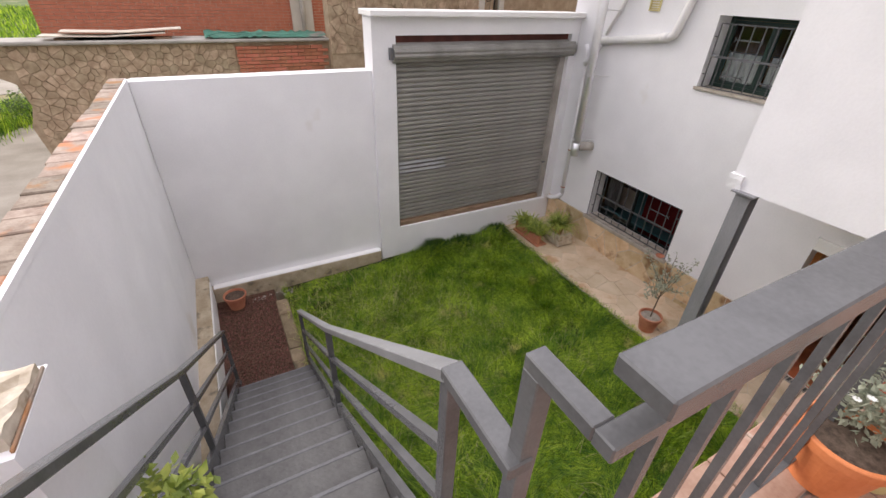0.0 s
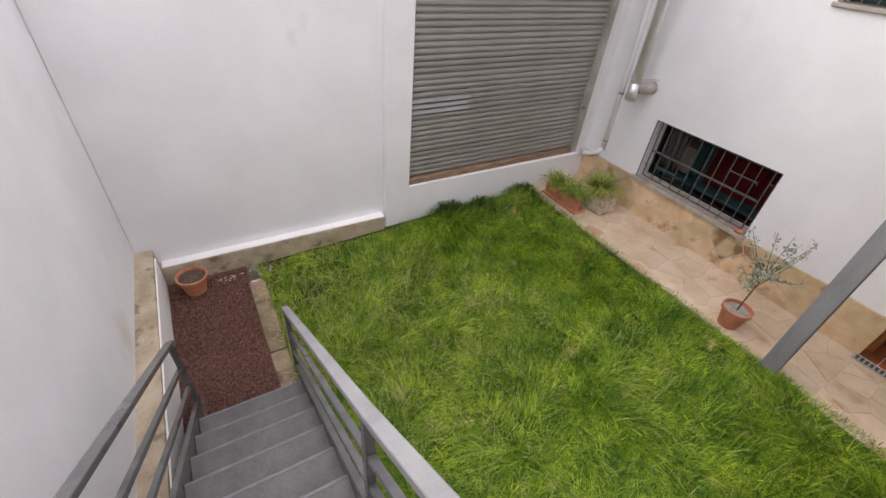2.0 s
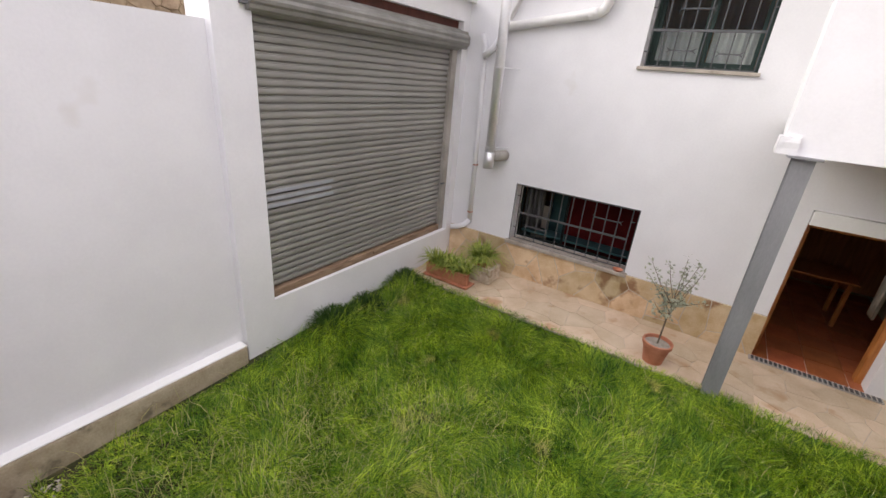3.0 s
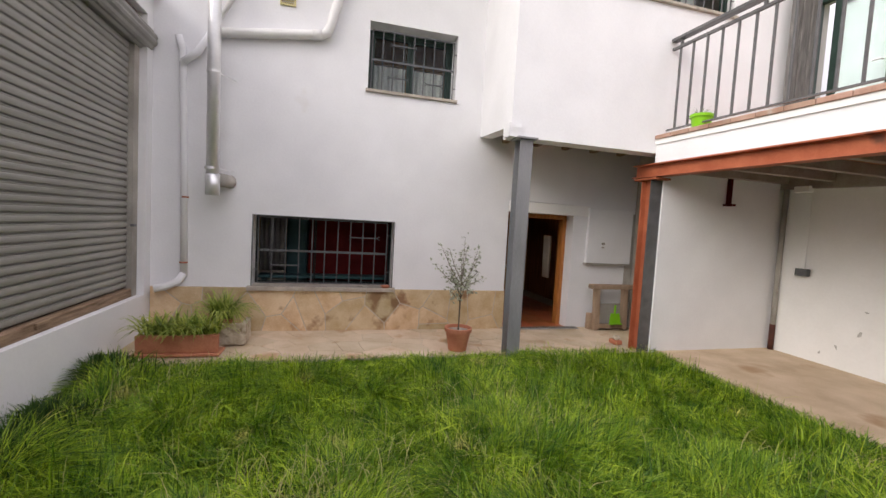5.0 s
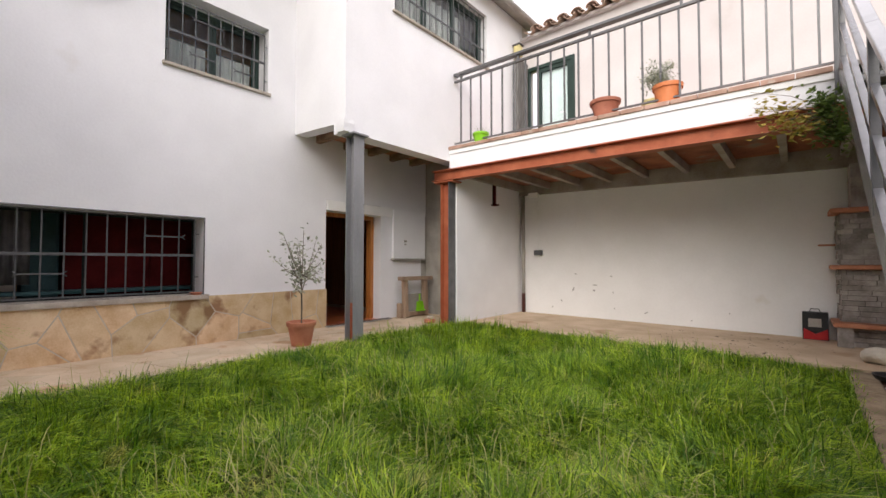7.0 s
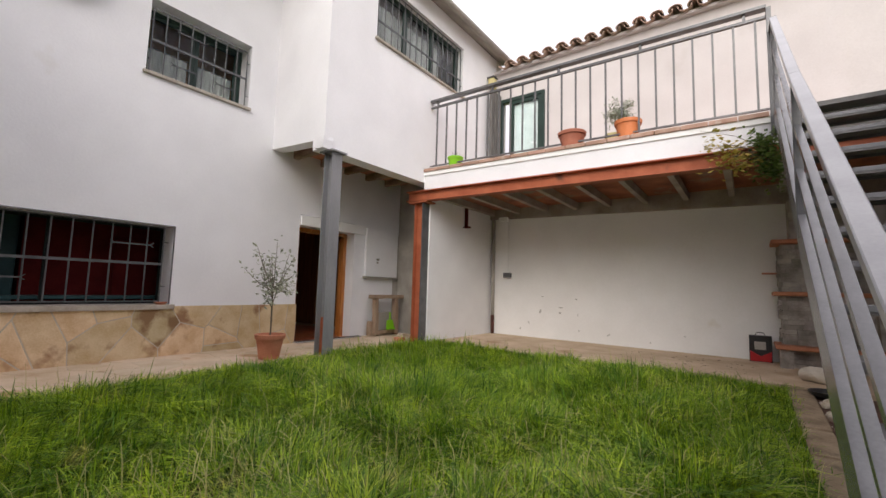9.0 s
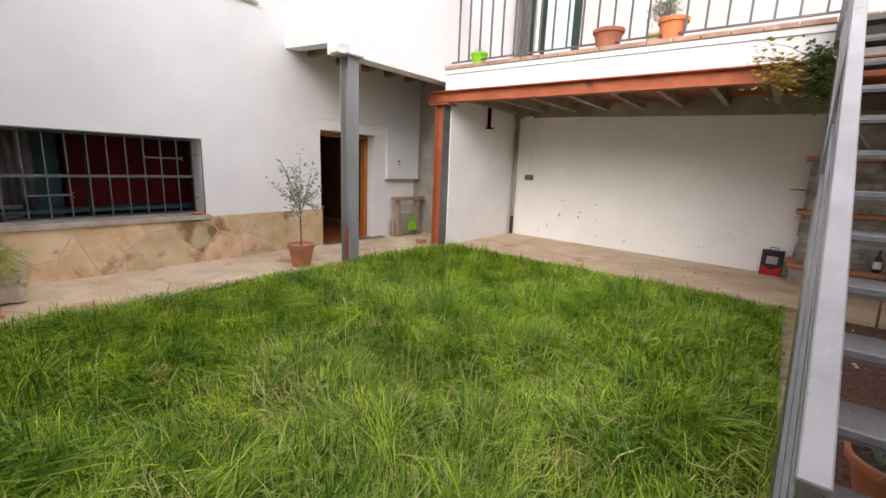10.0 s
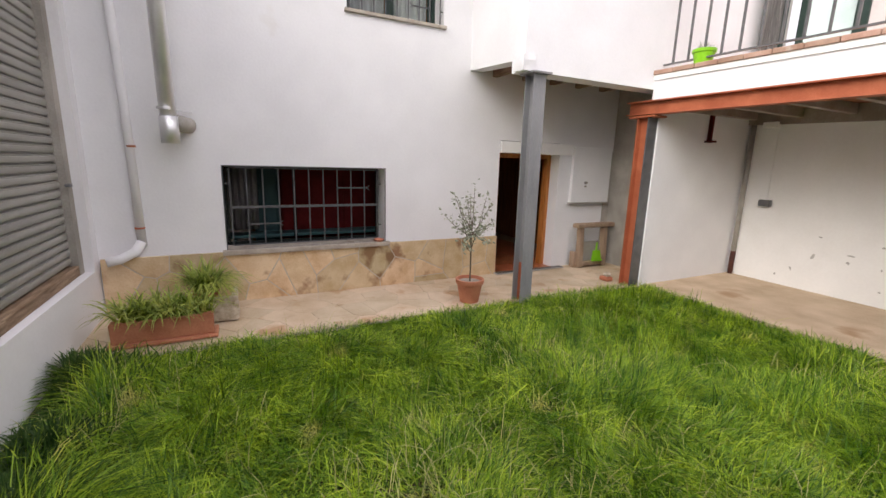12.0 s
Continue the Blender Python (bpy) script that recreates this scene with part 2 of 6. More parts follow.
ROAD_CON = mat("pale_concrete", (0.24, 0.21, 0.17), (0.36, 0.32, 0.265), 0.9, scale=1.5, fine=50, bump=0.2)
FIELD = mat("field_ground", (0.06, 0.10, 0.02), (0.13, 0.17, 0.04), 1.0, scale=0.6, fine=12, bump=0.5, third=(0.38, 0.29, 0.19),
            patch=0.03, patch_scale=0.16)
PLASTIC_LIME = mat("lime_plastic", (0.2, 0.5, 0.01), (0.25, 0.58, 0.015), 0.4, scale=4, fine=40, bump=0.02)
BLACK = mat("black_plastic", (0.012, 0.012, 0.013), (0.03, 0.03, 0.032), 0.45, scale=4, fine=40, bump=0.03)
RED_PLASTIC = mat("red_print", (0.42, 0.015, 0.02), (0.5, 0.03, 0.03), 0.4, scale=4, fine=40, bump=0.02)
CURTAIN_RED = mat("dark_red_door", (0.06, 0.005, 0.006), (0.095, 0.009, 0.009), 0.8, scale=3, fine=40, bump=0.05, spec=0.1)
WARM_ROOM = mat("brown_room_panelling", (0.32, 0.14, 0.055), (0.48, 0.23, 0.10), 0.6, scale=3, fine=40, bump=0.15, stretch=(6, 6, 0.6))
TEAL = mat("teal_paint", (0.015, 0.05, 0.055), (0.025, 0.075, 0.08), 0.6, scale=4, fine=50, bump=0.05)
SHUTTER_GREY = mat("silvered_shutter_wood", (0.10, 0.095, 0.09), (0.19, 0.18, 0.17), 0.85, scale=4, fine=50, bump=0.4, stretch=(8, 8, 1))
ROOM = mat("room_plaster", (0.5, 0.46, 0.40), (0.62, 0.58, 0.52), 0.9, scale=2, fine=40, bump=0.1)
CLOTH = mat("pale_cloth", (0.5, 0.44, 0.36), (0.62, 0.56, 0.47), 0.95, scale=6, fine=90, bump=0.2)
TARP = mat("green_tarp", (0.05, 0.2, 0.14), (0.1, 0.3, 0.22), 0.6, scale=3, fine=30, bump=0.3, third=(0.3, 0.28, 0.24), patch=0.0)
PEBBLE = mat("pale_pebbles", (0.32, 0.28, 0.23), (0.55, 0.50, 0.43), 0.85, scale=10, fine=60, bump=0.2, vary=0.25, island=True)
YELLOW_VENT = mat("yellowed_vent_plastic", (0.55, 0.48, 0.22), (0.66, 0.58, 0.3), 0.5, scale=4, fine=40, bump=0.03)
PETAL = mat("white_petal", (0.75, 0.75, 0.72), (0.82, 0.82, 0.8), 0.6, scale=5, fine=40, bump=0.0)
BBQ_STONE = mat("split_grey_stone", (0.22, 0.195, 0.175), (0.42, 0.38, 0.345), 0.9, scale=6, fine=40, bump=0.5, vary=0.25)



def translucent(m, share=0.45):
    """Lets light through thin leaves, in the leaf's own colour."""
    n, l = m.node_tree.nodes, m.node_tree.links
    b, out = n["Principled BSDF"], n["Material Output"]
    tr = n.new("ShaderNodeBsdfTranslucent")
    l.new(b.inputs["Base Color"].links[0].from_socket, tr.inputs["Color"])
    mx = n.new("ShaderNodeMixShader")
    mx.inputs["Fac"].default_value = share
    l.new(b.outputs["BSDF"], mx.inputs[1])
    l.new(tr.outputs["BSDF"], mx.inputs[2])
    l.new(mx.outputs["Shader"], out.inputs["Surface"])


for leaf_mat in (GRASS, STRAW, GRASS_DARK, LEAF, LEAF_OLIVE, LEAF_PALE, LEAF_TURNING):
    translucent(leaf_mat)

GLASS = bpy.data.materials.new("window_glass")
GLASS.use_nodes = True
gb = GLASS.node_tree.nodes["Principled BSDF"]
gb.inputs["Base Color"].default_value = (0.9, 0.95, 0.93, 1)
gb.inputs["Roughness"].default_value = 0.02
gb.inputs["Transmission Weight"].default_value = 1.0
gb.inputs["IOR"].default_value = 1.25


# ---- mesh helpers ----
def box(bm, x0, x1, y0, y1, z0, z1, m=None):
    x0, x1, y0, y1, z0, z1 = min(x0, x1), max(x0, x1), min(y0, y1), max(y0, y1), min(z0, z1), max(z0, z1)
    v = [bm.verts.new(p if m is None else m @ Vector(p)) for p in
         ((x0, y0, z0), (x1, y0, z0), (x1, y1, z0), (x0, y1, z0), (x0, y0, z1), (x1, y0, z1), (x1, y1, z1), (x0, y1, z1))]
    for f in ((3, 2, 1, 0), (4, 5, 6, 7), (0, 1, 5, 4), (1, 2, 6, 5), (2, 3, 7, 6), (3, 0, 4, 7)):
        bm.faces.new([v[i] for i in f])
    return bm


def bevelled(bm, width=0.004, segments=1):
    bmesh.ops.bevel(bm, geom=list(bm.edges), offset=width, segments=segments, affect="EDGES", profile=0.7)
    return bm


def prism(bm, poly, lift):
    """A closed prism on a polygon of 3D points, pushed along lift."""
    lift = Vector(lift)
    a = [bm.verts.new(p) for p in poly]
    b = [bm.verts.new(Vector(p) + lift) for p in poly]
    bm.faces.new(a[::-1])
    bm.faces.new(b)
    for i in range(len(a)):
        j = (i + 1) % len(a)
        bm.faces.new((a[i], a[j], b[j], b[i]))
    return bm


def tube(bm, pts, r, seg=8, cap=True):
    """A round bar along points; r is one radius or one for each point."""
    pts = [Vector(p) for p in pts]
    rs = r if isinstance(r, (list, tuple)) else [r] * len(pts)
    rings = []
    for i, p in enumerate(pts):
        d = (pts[min(i + 1, len(pts) - 1)] - pts[max(i - 1, 0)]).normalized()
        side = d.cross(Vector((0, 0, 1)))
        side = side.normalized() if side.length > 0.05 else Vector((1, 0, 0))
        up = side.cross(d).normalized()
        rings.append([bm.verts.new(p + rs[i] * (math.cos(a) * side + math.sin(a) * up))
                      for a in (2 * math.pi * k / seg for k in range(seg))])
    for a, b in zip(rings, rings[1:]):
        for k in range(seg):
            bm.faces.new((a[k], a[(k + 1) % seg], b[(k + 1) % seg], b[k]))
    if cap:
        bm.faces.new(rings[0][::-1])
        bm.faces.new(rings[-1])
    return bm


def bar(bm, a, b, w, h, up=(0, 0, 1)):
    """A square bar from a to b, w across and h deep."""
    a, b = Vector(a), Vector(b)
    d = (b - a).normalized()
    side = d.cross(Vector(up)).normalized()
    top = side.cross(d).normalized()
    poly = [a + side * (sx * w / 2) + top * (sz * h / 2) for sx, sz in ((-1, -1), (1, -1), (1, 1), (-1, 1))]
    prism(bm, poly, b - a)
    return bm


def lathe(bm, profile, centre, seg=24):
    cx, cy, cz = centre
    rings = [[bm.verts.new((cx + r * math.cos(2 * math.pi * k / seg), cy + r * math.sin(2 * math.pi * k / seg), cz + z))
              for k in range(seg)] for r, z in profile]
    for a, b in zip(rings, rings[1:]):
        for k in range(seg):
            bm.faces.new((a[k], a[(k + 1) % seg], b[(k + 1) % seg], b[k]))
    bm.faces.new(rings[0][::-1])
    bm.faces.new(rings[-1])
    return bm


def holed(bm, us, vs, holes, place):
    """A thick sheet on the rectangle us x vs with rectangular holes; place(u, v, side) gives the point on side 0 or 1."""
    ul = sorted({*us, *(h[0] for h in holes), *(h[1] for h in holes)})
    vl = sorted({*vs, *(h[2] for h in holes), *(h[3] for h in holes)})
    solid = {(i, j): not any(h[0] <= (ul[i] + ul[i + 1]) / 2 <= h[1] and h[2] <= (vl[j] + vl[j + 1]) / 2 <= h[3] for h in holes)
             for i in range(len(ul) - 1) for j in range(len(vl) - 1)}
    made = {}

    def vert(i, j, s):
        if (i, j, s) not in made:
            made[i, j, s] = bm.verts.new(place(ul[i], vl[j], s))
        return made[i, j, s]
    for (i, j), full in solid.items():
        if not full:
            continue
        bm.faces.new([vert(i, j, 0), vert(i + 1, j, 0), vert(i + 1, j + 1, 0), vert(i, j + 1, 0)])
        bm.faces.new([vert(i, j + 1, 1), vert(i + 1, j + 1, 1), vert(i + 1, j, 1), vert(i, j, 1)])
        for (di, dj), (a, b) in (((0, -1), ((i, j), (i + 1, j))), ((1, 0), ((i + 1, j), (i + 1, j + 1))),
                                 ((0, 1), ((i + 1, j + 1), (i, j + 1))), ((-1, 0), ((i, j + 1), (i, j)))):
            if not solid.get((i + di, j + dj), False):
                bm.faces.new([vert(*a, 0), vert(*a, 1), vert(*b, 1), vert(*b, 0)][::-1])
    return bm


def mesh_of(bm, name, material, smooth=False):
    bmesh.ops.recalc_face_normals(bm, faces=list(bm.faces))
    me = bpy.data.meshes.new(name)
    bm.to_mesh(me)
    bm.free()
    me.materials.append(material)
    if smooth:
        for p in me.polygons:
            p.use_smooth = True
    return me


def part(name, bm, material, parent=None, label="", smooth=False):
    """Links a bmesh, drawn in world metres, as one mesh object; under a thing or part it becomes its child."""
    at = Vector((0, 0, 0))
    up = parent
    while up:
        at += up.location
        up = up.parent
    if parent:
        bmesh.ops.translate(bm, verts=list(bm.verts), vec=-at)
    ob = new(name, mesh_of(bm, name, material, smooth))
    if parent:
        ob.parent = parent
    if label:
        ob["label"] = label
    return ob


def piece(name, me, parent, loc=(0, 0, 0)):
    ob = new(name, me)
    ob.parent = parent
    ob.location = loc
    return ob


def thing(name, base, label, category, group="", kind=""):
    ob = new(name)
    ob.empty_display_size = 0.1
    ob.location = base
    return tagged(ob, label, category, group, kind)


def setting(name, bm, material, label, category):
    return tagged(part(name, bm, material), label, category, kind="structure")


B = bmesh.new


def clip(poly, px, py, nx, ny):
    out = []
    for i, a in enumerate(poly):
        b = poly[(i + 1) % len(poly)]
        da, db = (a[0] - px) * nx + (a[1] - py) * ny, (b[0] - px) * nx + (b[1] - py) * ny
        if da <= 0:
            out.append(a)
        if (da < 0 < db) or (db < 0 < da):
            s = da / (da - db)
            out.append((a[0] + s * (b[0] - a[0]), a[1] + s * (b[1] - a[1])))
    return out


def cells(u0, u1, v0, v1, nu, nv, gap, rnd, jitter=0.38):
    """Irregular stones that fill a rectangle, with joints between them."""
    pts = [(u0 + (i + 0.5 + (0.25 if j % 2 else -0.25) + rnd.uniform(-jitter, jitter)) * (u1 - u0) / nu,
            v0 + (j + 0.5 + rnd.uniform(-jitter, jitter)) * (v1 - v0) / nv) for j in range(nv) for i in range(nu)]
    reach = 3.2 * max((u1 - u0) / nu, (v1 - v0) / nv)
    for p in pts:
        poly = [(u0, v0), (u1, v0), (u1, v1), (u0, v1)]
        for q in pts:
            dx, dy = q[0] - p[0], q[1] - p[1]
            d = math.hypot(dx, dy)
            if 1e-6 < d < reach:
                poly = clip(poly, p[0] + dx * (0.5 - gap / 2 / d), p[1] + dy * (0.5 - gap / 2 / d), dx, dy)
                if len(poly) < 3:
                    break
        if len(poly) >= 3:
            yield poly


def stone(name, poly, place, thick, material, parent, rnd):
    """One stone with a chamfered face: place(u, v, d) gives the point d metres proud of the bed."""
    cu = sum(p[0] for p in poly) / len(poly)
    cv = sum(p[1] for p in poly) / len(poly)
    at = Vector((0, 0, 0))
    up = parent
    while up:
        at += up.location
        up = up.parent
    me = bpy.data.meshes.new(name)
    n = len(poly)
    t = thick * rnd.uniform(0.75, 1.15)
    vs = [Vector(place(u, v, 0)) - at for u, v in poly] + [Vector(place(u, v, t * 0.7)) - at for u, v in poly]
    vs += [Vector(place(u + (cu - u) * 0.06, v + (cv - v) * 0.06, t)) - at for u, v in poly]
    fs = [tuple(range(2 * n, 3 * n))]
    for k in range(n):
        j = (k + 1) % n
        fs += [(k, j, n + j, n + k), (n + k, n + j, 2 * n + j, 2 * n + k)]
    me.from_pydata([tuple(v) for v in vs], [], fs)
    me.materials.append(material)
    return piece(name, me, parent)


# ---- structure ----
HX, SY = 6.5, 4.56


def shutter_y(x):
    """The shutter wall runs slightly out of square."""
    return SY - 0.012 * (x - 2.7)


# lawn bed, paved strip, terrace underside floor, gravel bed
def gz(x, y):
    """The garden falls from the house and the bay towards the stair foot."""
    f = np.interp(y, (-2.15, 0.5, 2.0, 3.0, 4.5), (0.08, 0.6, 0.95, 1.0, 0.72))
    return -0.03 - 0.245 * f * np.clip((5.2 - x) / 4.8, 0, 1)


def falling(bm, x0, x1, y0, y1, lift=0.0, step=0.3):
    """A slab whose top follows the garden's fall."""
    nx, ny = max(1, int((x1 - x0) / step)), max(1, int((y1 - y0) / step))
    xs, ys = [x0 + (x1 - x0) * i / nx for i in range(nx + 1)], [y0 + (y1 - y0) * j / ny for j in range(ny + 1)]
    top = [[bm.verts.new((x, y, float(gz(x, y)) + lift)) for y in ys] for x in xs]
    low = [[bm.verts.new((x, y, -0.7)) for y in ys] for x in xs]
    for i in range(nx):
        for j in range(ny):
            bm.faces.new((top[i][j], top[i + 1][j], top[i + 1][j + 1], top[i][j + 1]))
            bm.faces.new((low[i][j + 1], low[i + 1][j + 1], low[i + 1][j], low[i][j]))
    rim = [(i, 0) for i in range(nx)] + [(nx, j) for j in range(ny)] + [(i, ny) for i in range(nx, 0, -1)] + [(0, j) for j in range(ny, 0, -1)]
    for (a, c), (d, e) in zip(rim, rim[1:] + rim[:1]):
        bm.faces.new((low[a][c], low[d][e], top[d][e], top[a][c]))
    return bm


lawn_bed = setting("lawn_bed", falling(B(), 0.36, 5.2, -2.15, 4.7, -0.02), SOIL, "dark soil bed under the long lawn grass", "lawn")
floor_strip = setting("pavement_path", box(B(), 5.2, 6.5, -2.15, 4.6, -0.35, -0.02), MORTAR, "sandy stone-paved path along the house wall", "path")
floor_under = setting("floor_terrace_bay", box(B(), -1.0, 5.12, -4.42, -2.15, -0.35, 0.0), CONCRETE,
                      "worn sandy concrete floor under the terrace", "floor")
floor_porch = setting("floor_porch", box(B(), 5.12, 6.5, -2.85, -2.15, -0.35, -0.02), MORTAR, "stone-paved porch floor", "floor")
gravel_bed = setting("gravel_bed", falling(B(), -1.0, 0.2, -2.15, 4.7), GRAVEL, "dark red gravel bed beside the stair foot", "gravel")

# house front
house_holes = [(1.375, 3.31, 0.61, 1.585), (0.56, 1.855, 3.455, 4.40), (-1.6, -0.43, -0.02, 2.04)]
wall_house = setting("wall_house", holed(B(), (-2.8, 4.72), (-0.35, 7.2), house_holes, lambda u, v, s: (HX + 0.35 * s, u, v)), WHITE,
                     "white rendered house wall with barred windows", "wall")
# upper block over the porch
wall_block = setting("wall_block_front", holed(B(), (-4.4, 0.2), (2.72, 6.12), [(-3.05, -0.66, 4.72, 5.72)],
                                               lambda u, v, s: (5.15 + 0.25 * s, u, v)), WHITE,
                     "white rendered upper wall over the porch", "wall")
wall_block_side = setting("wall_block_side", prism(B(), [(5.4, 0.2, 2.86), (6.5, 0.13, 2.955), (6.5, 0.13, 6.5), (5.4, 0.2, 6.19)], (0, -0.2, 0)),
                          WHITE, "white rendered side wall of the upper block", "wall")
porch_ceiling = setting("ceiling_porch", box(B(), 5.4, 6.5, -2.8, 0.0, 3.03, 3.1), BRICK_RED, "red brick porch ceiling between joists", "ceiling")
for k in range(5):
    y0 = -0.28 - k * 0.52
    jo = thing("porch_joist", (5.95, y0, 2.92), "rough brown timber joist under the porch ceiling", "joist", group="joists under the porch")
    part("timber", bevelled(box(B(), 5.4, 6.5, y0 - 0.045, y0 + 0.045, 2.91, 3.03), 0.006), WOOD_OLD, jo)
batten = thing("porch_batten", (5.45, -0.8, 2.84), "pale grey batten fixed inside the porch lintel", "batten")
part("timber", bevelled(box(B(), 5.402, 5.46, -1.5, -0.12, 2.82, 2.88), 0.006), WOOD_JOIST, batten)
wall_porch_end = setting("wall_porch_end", box(B(), 5.2, 6.5, -3.0, -2.8, -0.2, 3.03), CEMENT, "bare grey cement end wall of the porch", "wall")
wall_bay_side = setting("wall_bay_side", box(B(), 5.1, 5.2, -4.4, -2.063, -0.2, 2.6), WHITE, "white side wall of the terrace bay", "wall")
wall_back = setting("wall_back", prism(B(), [(-1.05, -3.986, -0.3), (5.2, -4.234, -0.3), (5.2, -4.75, -0.3), (-1.05, -4.75, -0.3)], (0, 0, 3.02)), WHITE_OLD, "white wall with plaster chips behind the terrace bay", "wall")
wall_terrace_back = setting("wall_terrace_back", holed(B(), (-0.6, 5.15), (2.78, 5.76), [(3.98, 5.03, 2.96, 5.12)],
                                                      lambda u, v, s: (u, -4.4 - 0.25 * s, v)), TERRACE_RENDER, "pinkish white house wall along the terrace, darkened against its strong light", "wall")
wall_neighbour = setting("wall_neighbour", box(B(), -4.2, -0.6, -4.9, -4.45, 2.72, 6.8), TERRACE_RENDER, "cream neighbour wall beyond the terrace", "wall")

# left wall and its ledge, the wall by the shutter
def left_x(y):
    """The boundary wall runs slightly out of square."""
    return -0.955 - 0.002 * (4.69 - y)


wall_left = setting("wall_left", prism(B(), [(left_x(-4.9), -4.9, -0.5), (left_x(4.95), 4.95, -0.5), (left_x(4.95) - 0.2, 4.95, -0.5),
                                             (left_x(-4.9) - 0.2, -4.9, -0.5)], (0, 0, 3.91)), WHITE,
                    "tall white rendered boundary wall beside the stairs", "wall")
ledge_left = setting("ledge_left", bevelled(box(B(), -1.0, -0.76, 0.6, 4.64, -0.5, 0.30), 0.02, 2), LEDGE, "stained cement ledge at the foot of the wall", "ledge")
wall_corner = setting("wall_corner", box(B(), -0.95, 2.33, 4.66, 4.95, -0.5, 3.42), WHITE, "white rendered wall between stairs and shutter", "wall")
curb = setting("curb", bevelled(box(B(), -0.76, 2.3, 4.52, 4.66, -0.5, 0.07), 0.025, 2), LEDGE, "stained cement curb along the wall foot", "curb")
setting("trim_ledge_face", box(B(), -0.76, -0.745, 0.63, 4.5, -0.5, 0.265), WHITE_OLD, "white painted face of the ledge", "trim")
setting("trim_curb_top", bevelled(box(B(), -0.73, 2.3, 4.525, 4.66, 0.07, 0.09), 0.008), WHITE_OLD, "white painted top of the curb", "trim")
sw_open = (2.72, 6.33, 0.5, 3.93)
wall_shutter = setting("wall_shutter", holed(B(), (2.33, 6.5), (-0.5, 4.2), [sw_open], lambda u, v, s: (u, shutter_y(u) + 0.4 * s, v)), WHITE,
                       "white wall framing the roller shutter", "wall")
shutter_coping = setting("coping_shutter_wall", bevelled(box(B(), 2.28, 6.52, 4.42, 5.0, 4.2, 4.28), 0.015, 2), WHITE_OLD,
                         "white cement coping above the shutter", "coping")



# terrace, which falls slightly towards the boundary wall
def fall(x):
    return -0.015 * (5.15 - x)


def sloped(bm, x0, x1, y0, y1, z0, z1):
    """A box along the terrace whose top and bottom follow its fall."""
    return prism(bm, [(x0, y0, z0 + fall(x0)), (x1, y0, z0 + fall(x1)), (x1, y0, z1 + fall(x1)), (x0, y0, z1 + fall(x0))], (0, y1 - y0, 0))


terrace_floor = setting("floor_terrace", sloped(B(), -1.05, 5.15, -4.4, -1.99, 2.72, 2.93), CEMENT, "grey terrace slab bed under terracotta tiles", "floor")
terrace_fascia = setting("fascia_terrace", sloped(B(), -1.0, 5.15, -1.99, -1.93, 2.58, 2.90), WHITE, "white rendered edge of the terrace", "fascia")
fascia_band = setting("trim_fascia_band", sloped(B(), -1.0, 5.15, -1.93, -1.91, 2.835, 2.90), WHITE_OLD, "white plaster band under the coping tiles", "trim")
back_y = lambda x: -4.23 + 0.0397 * (5.1 - x)


# ---- outside the walls ----
rnd = random.Random(7)
ground = setting("ground", holed(B(), (-400, 400), (-400, 400), [(-1.2, 11.0, -5.2, 5.0)], lambda u, v, s: (u, v, 1.45 - 0.3 * s)), FIELD,
                 "grassy field with bare earth beyond the walls", "ground")
apron = setting("road_apron", prism(B(), [(-6.5, 3.4, 1.456), (-1.25, 2.2, 1.456), (-1.25, 12.0, 1.456), (-3.9, 11.5, 1.456), (-4.9, 9.2, 1.456)], (0, 0, 0.02)), ROAD_CON,
                "pale concrete apron outside the wall", "road")
track = setting("road_track", prism(B(), [(-30, 16.5, 1.455), (-9, 14.6, 1.455), (-3.6, 15.5, 1.455), (-3.6, 18.6, 1.455), (-9, 18.2, 1.455), (-30, 21, 1.455)], (0, 0, 0.012)), ROAD_CON,
                "pale dirt track through the field", "road")
grate = thing("drain_grate", (-4.3, 6.3, 1.476), "long rusty iron drain grate set in concrete", "drain")
ga, gb2 = Vector((-4.75, 4.8, 1.476)), Vector((-4.1, 8.0, 1.476))
gd = (gb2 - ga).normalized()
gs = Vector((gd.y, -gd.x, 0))
for sgn in (-1, 1):
    part("rail", bar(B(), ga + gs * 0.15 * sgn, gb2 + gs * 0.15 * sgn, 0.03, 0.02), RAIL_DARK, grate)
for k in range(54):
    c = ga + gd * (0.03 + k * 0.06)
    part("slat", bar(B(), c - gs * 0.14, c + gs * 0.14, 0.022, 0.016), WOOD_OLD, grate)

# low ruin of rubble stone with brick panel
ruin = setting("wall_ruin", prism(B(), [(-3.15, 8.62, 1.3), (2.65, 8.62, 1.3), (2.65, 8.62, 3.45), (-4.9, 8.62, 3.45), (-4.9, 8.62, 3.05), (-3.5, 8.62, 2.98), (-3.2, 8.62, 2.8), (-3.12, 8.62, 2.4), (-3.26, 8.62, 2.0)], (0, 0.58, 0)), RUIN_BED, "rubble stone wall of a roofless ruin", "wall")
stone_n = 0
for poly in cells(-3.12, 0.62, 1.45, 3.45, 22, 15, 0.01, rnd, 0.48):
    stone("stone", poly, lambda u, v, d: (u, 8.62 - d, v), 0.02, RUBBLE, ruin, rnd)
for poly in cells(-4.85, -3.12, 3.05, 3.45, 9, 4, 0.012, rnd, 0.48):
    stone("stone", poly, lambda u, v, d: (u, 8.62 - d, v), 0.02, RUBBLE, ruin, rnd)
for poly in cells(0.62, 2.65, 1.45, 2.75, 11, 8, 0.01, rnd, 0.48):
    stone("stone", poly, lambda u, v, d: (u, 8.62 - d, v), 0.02, RUBBLE, ruin, rnd)
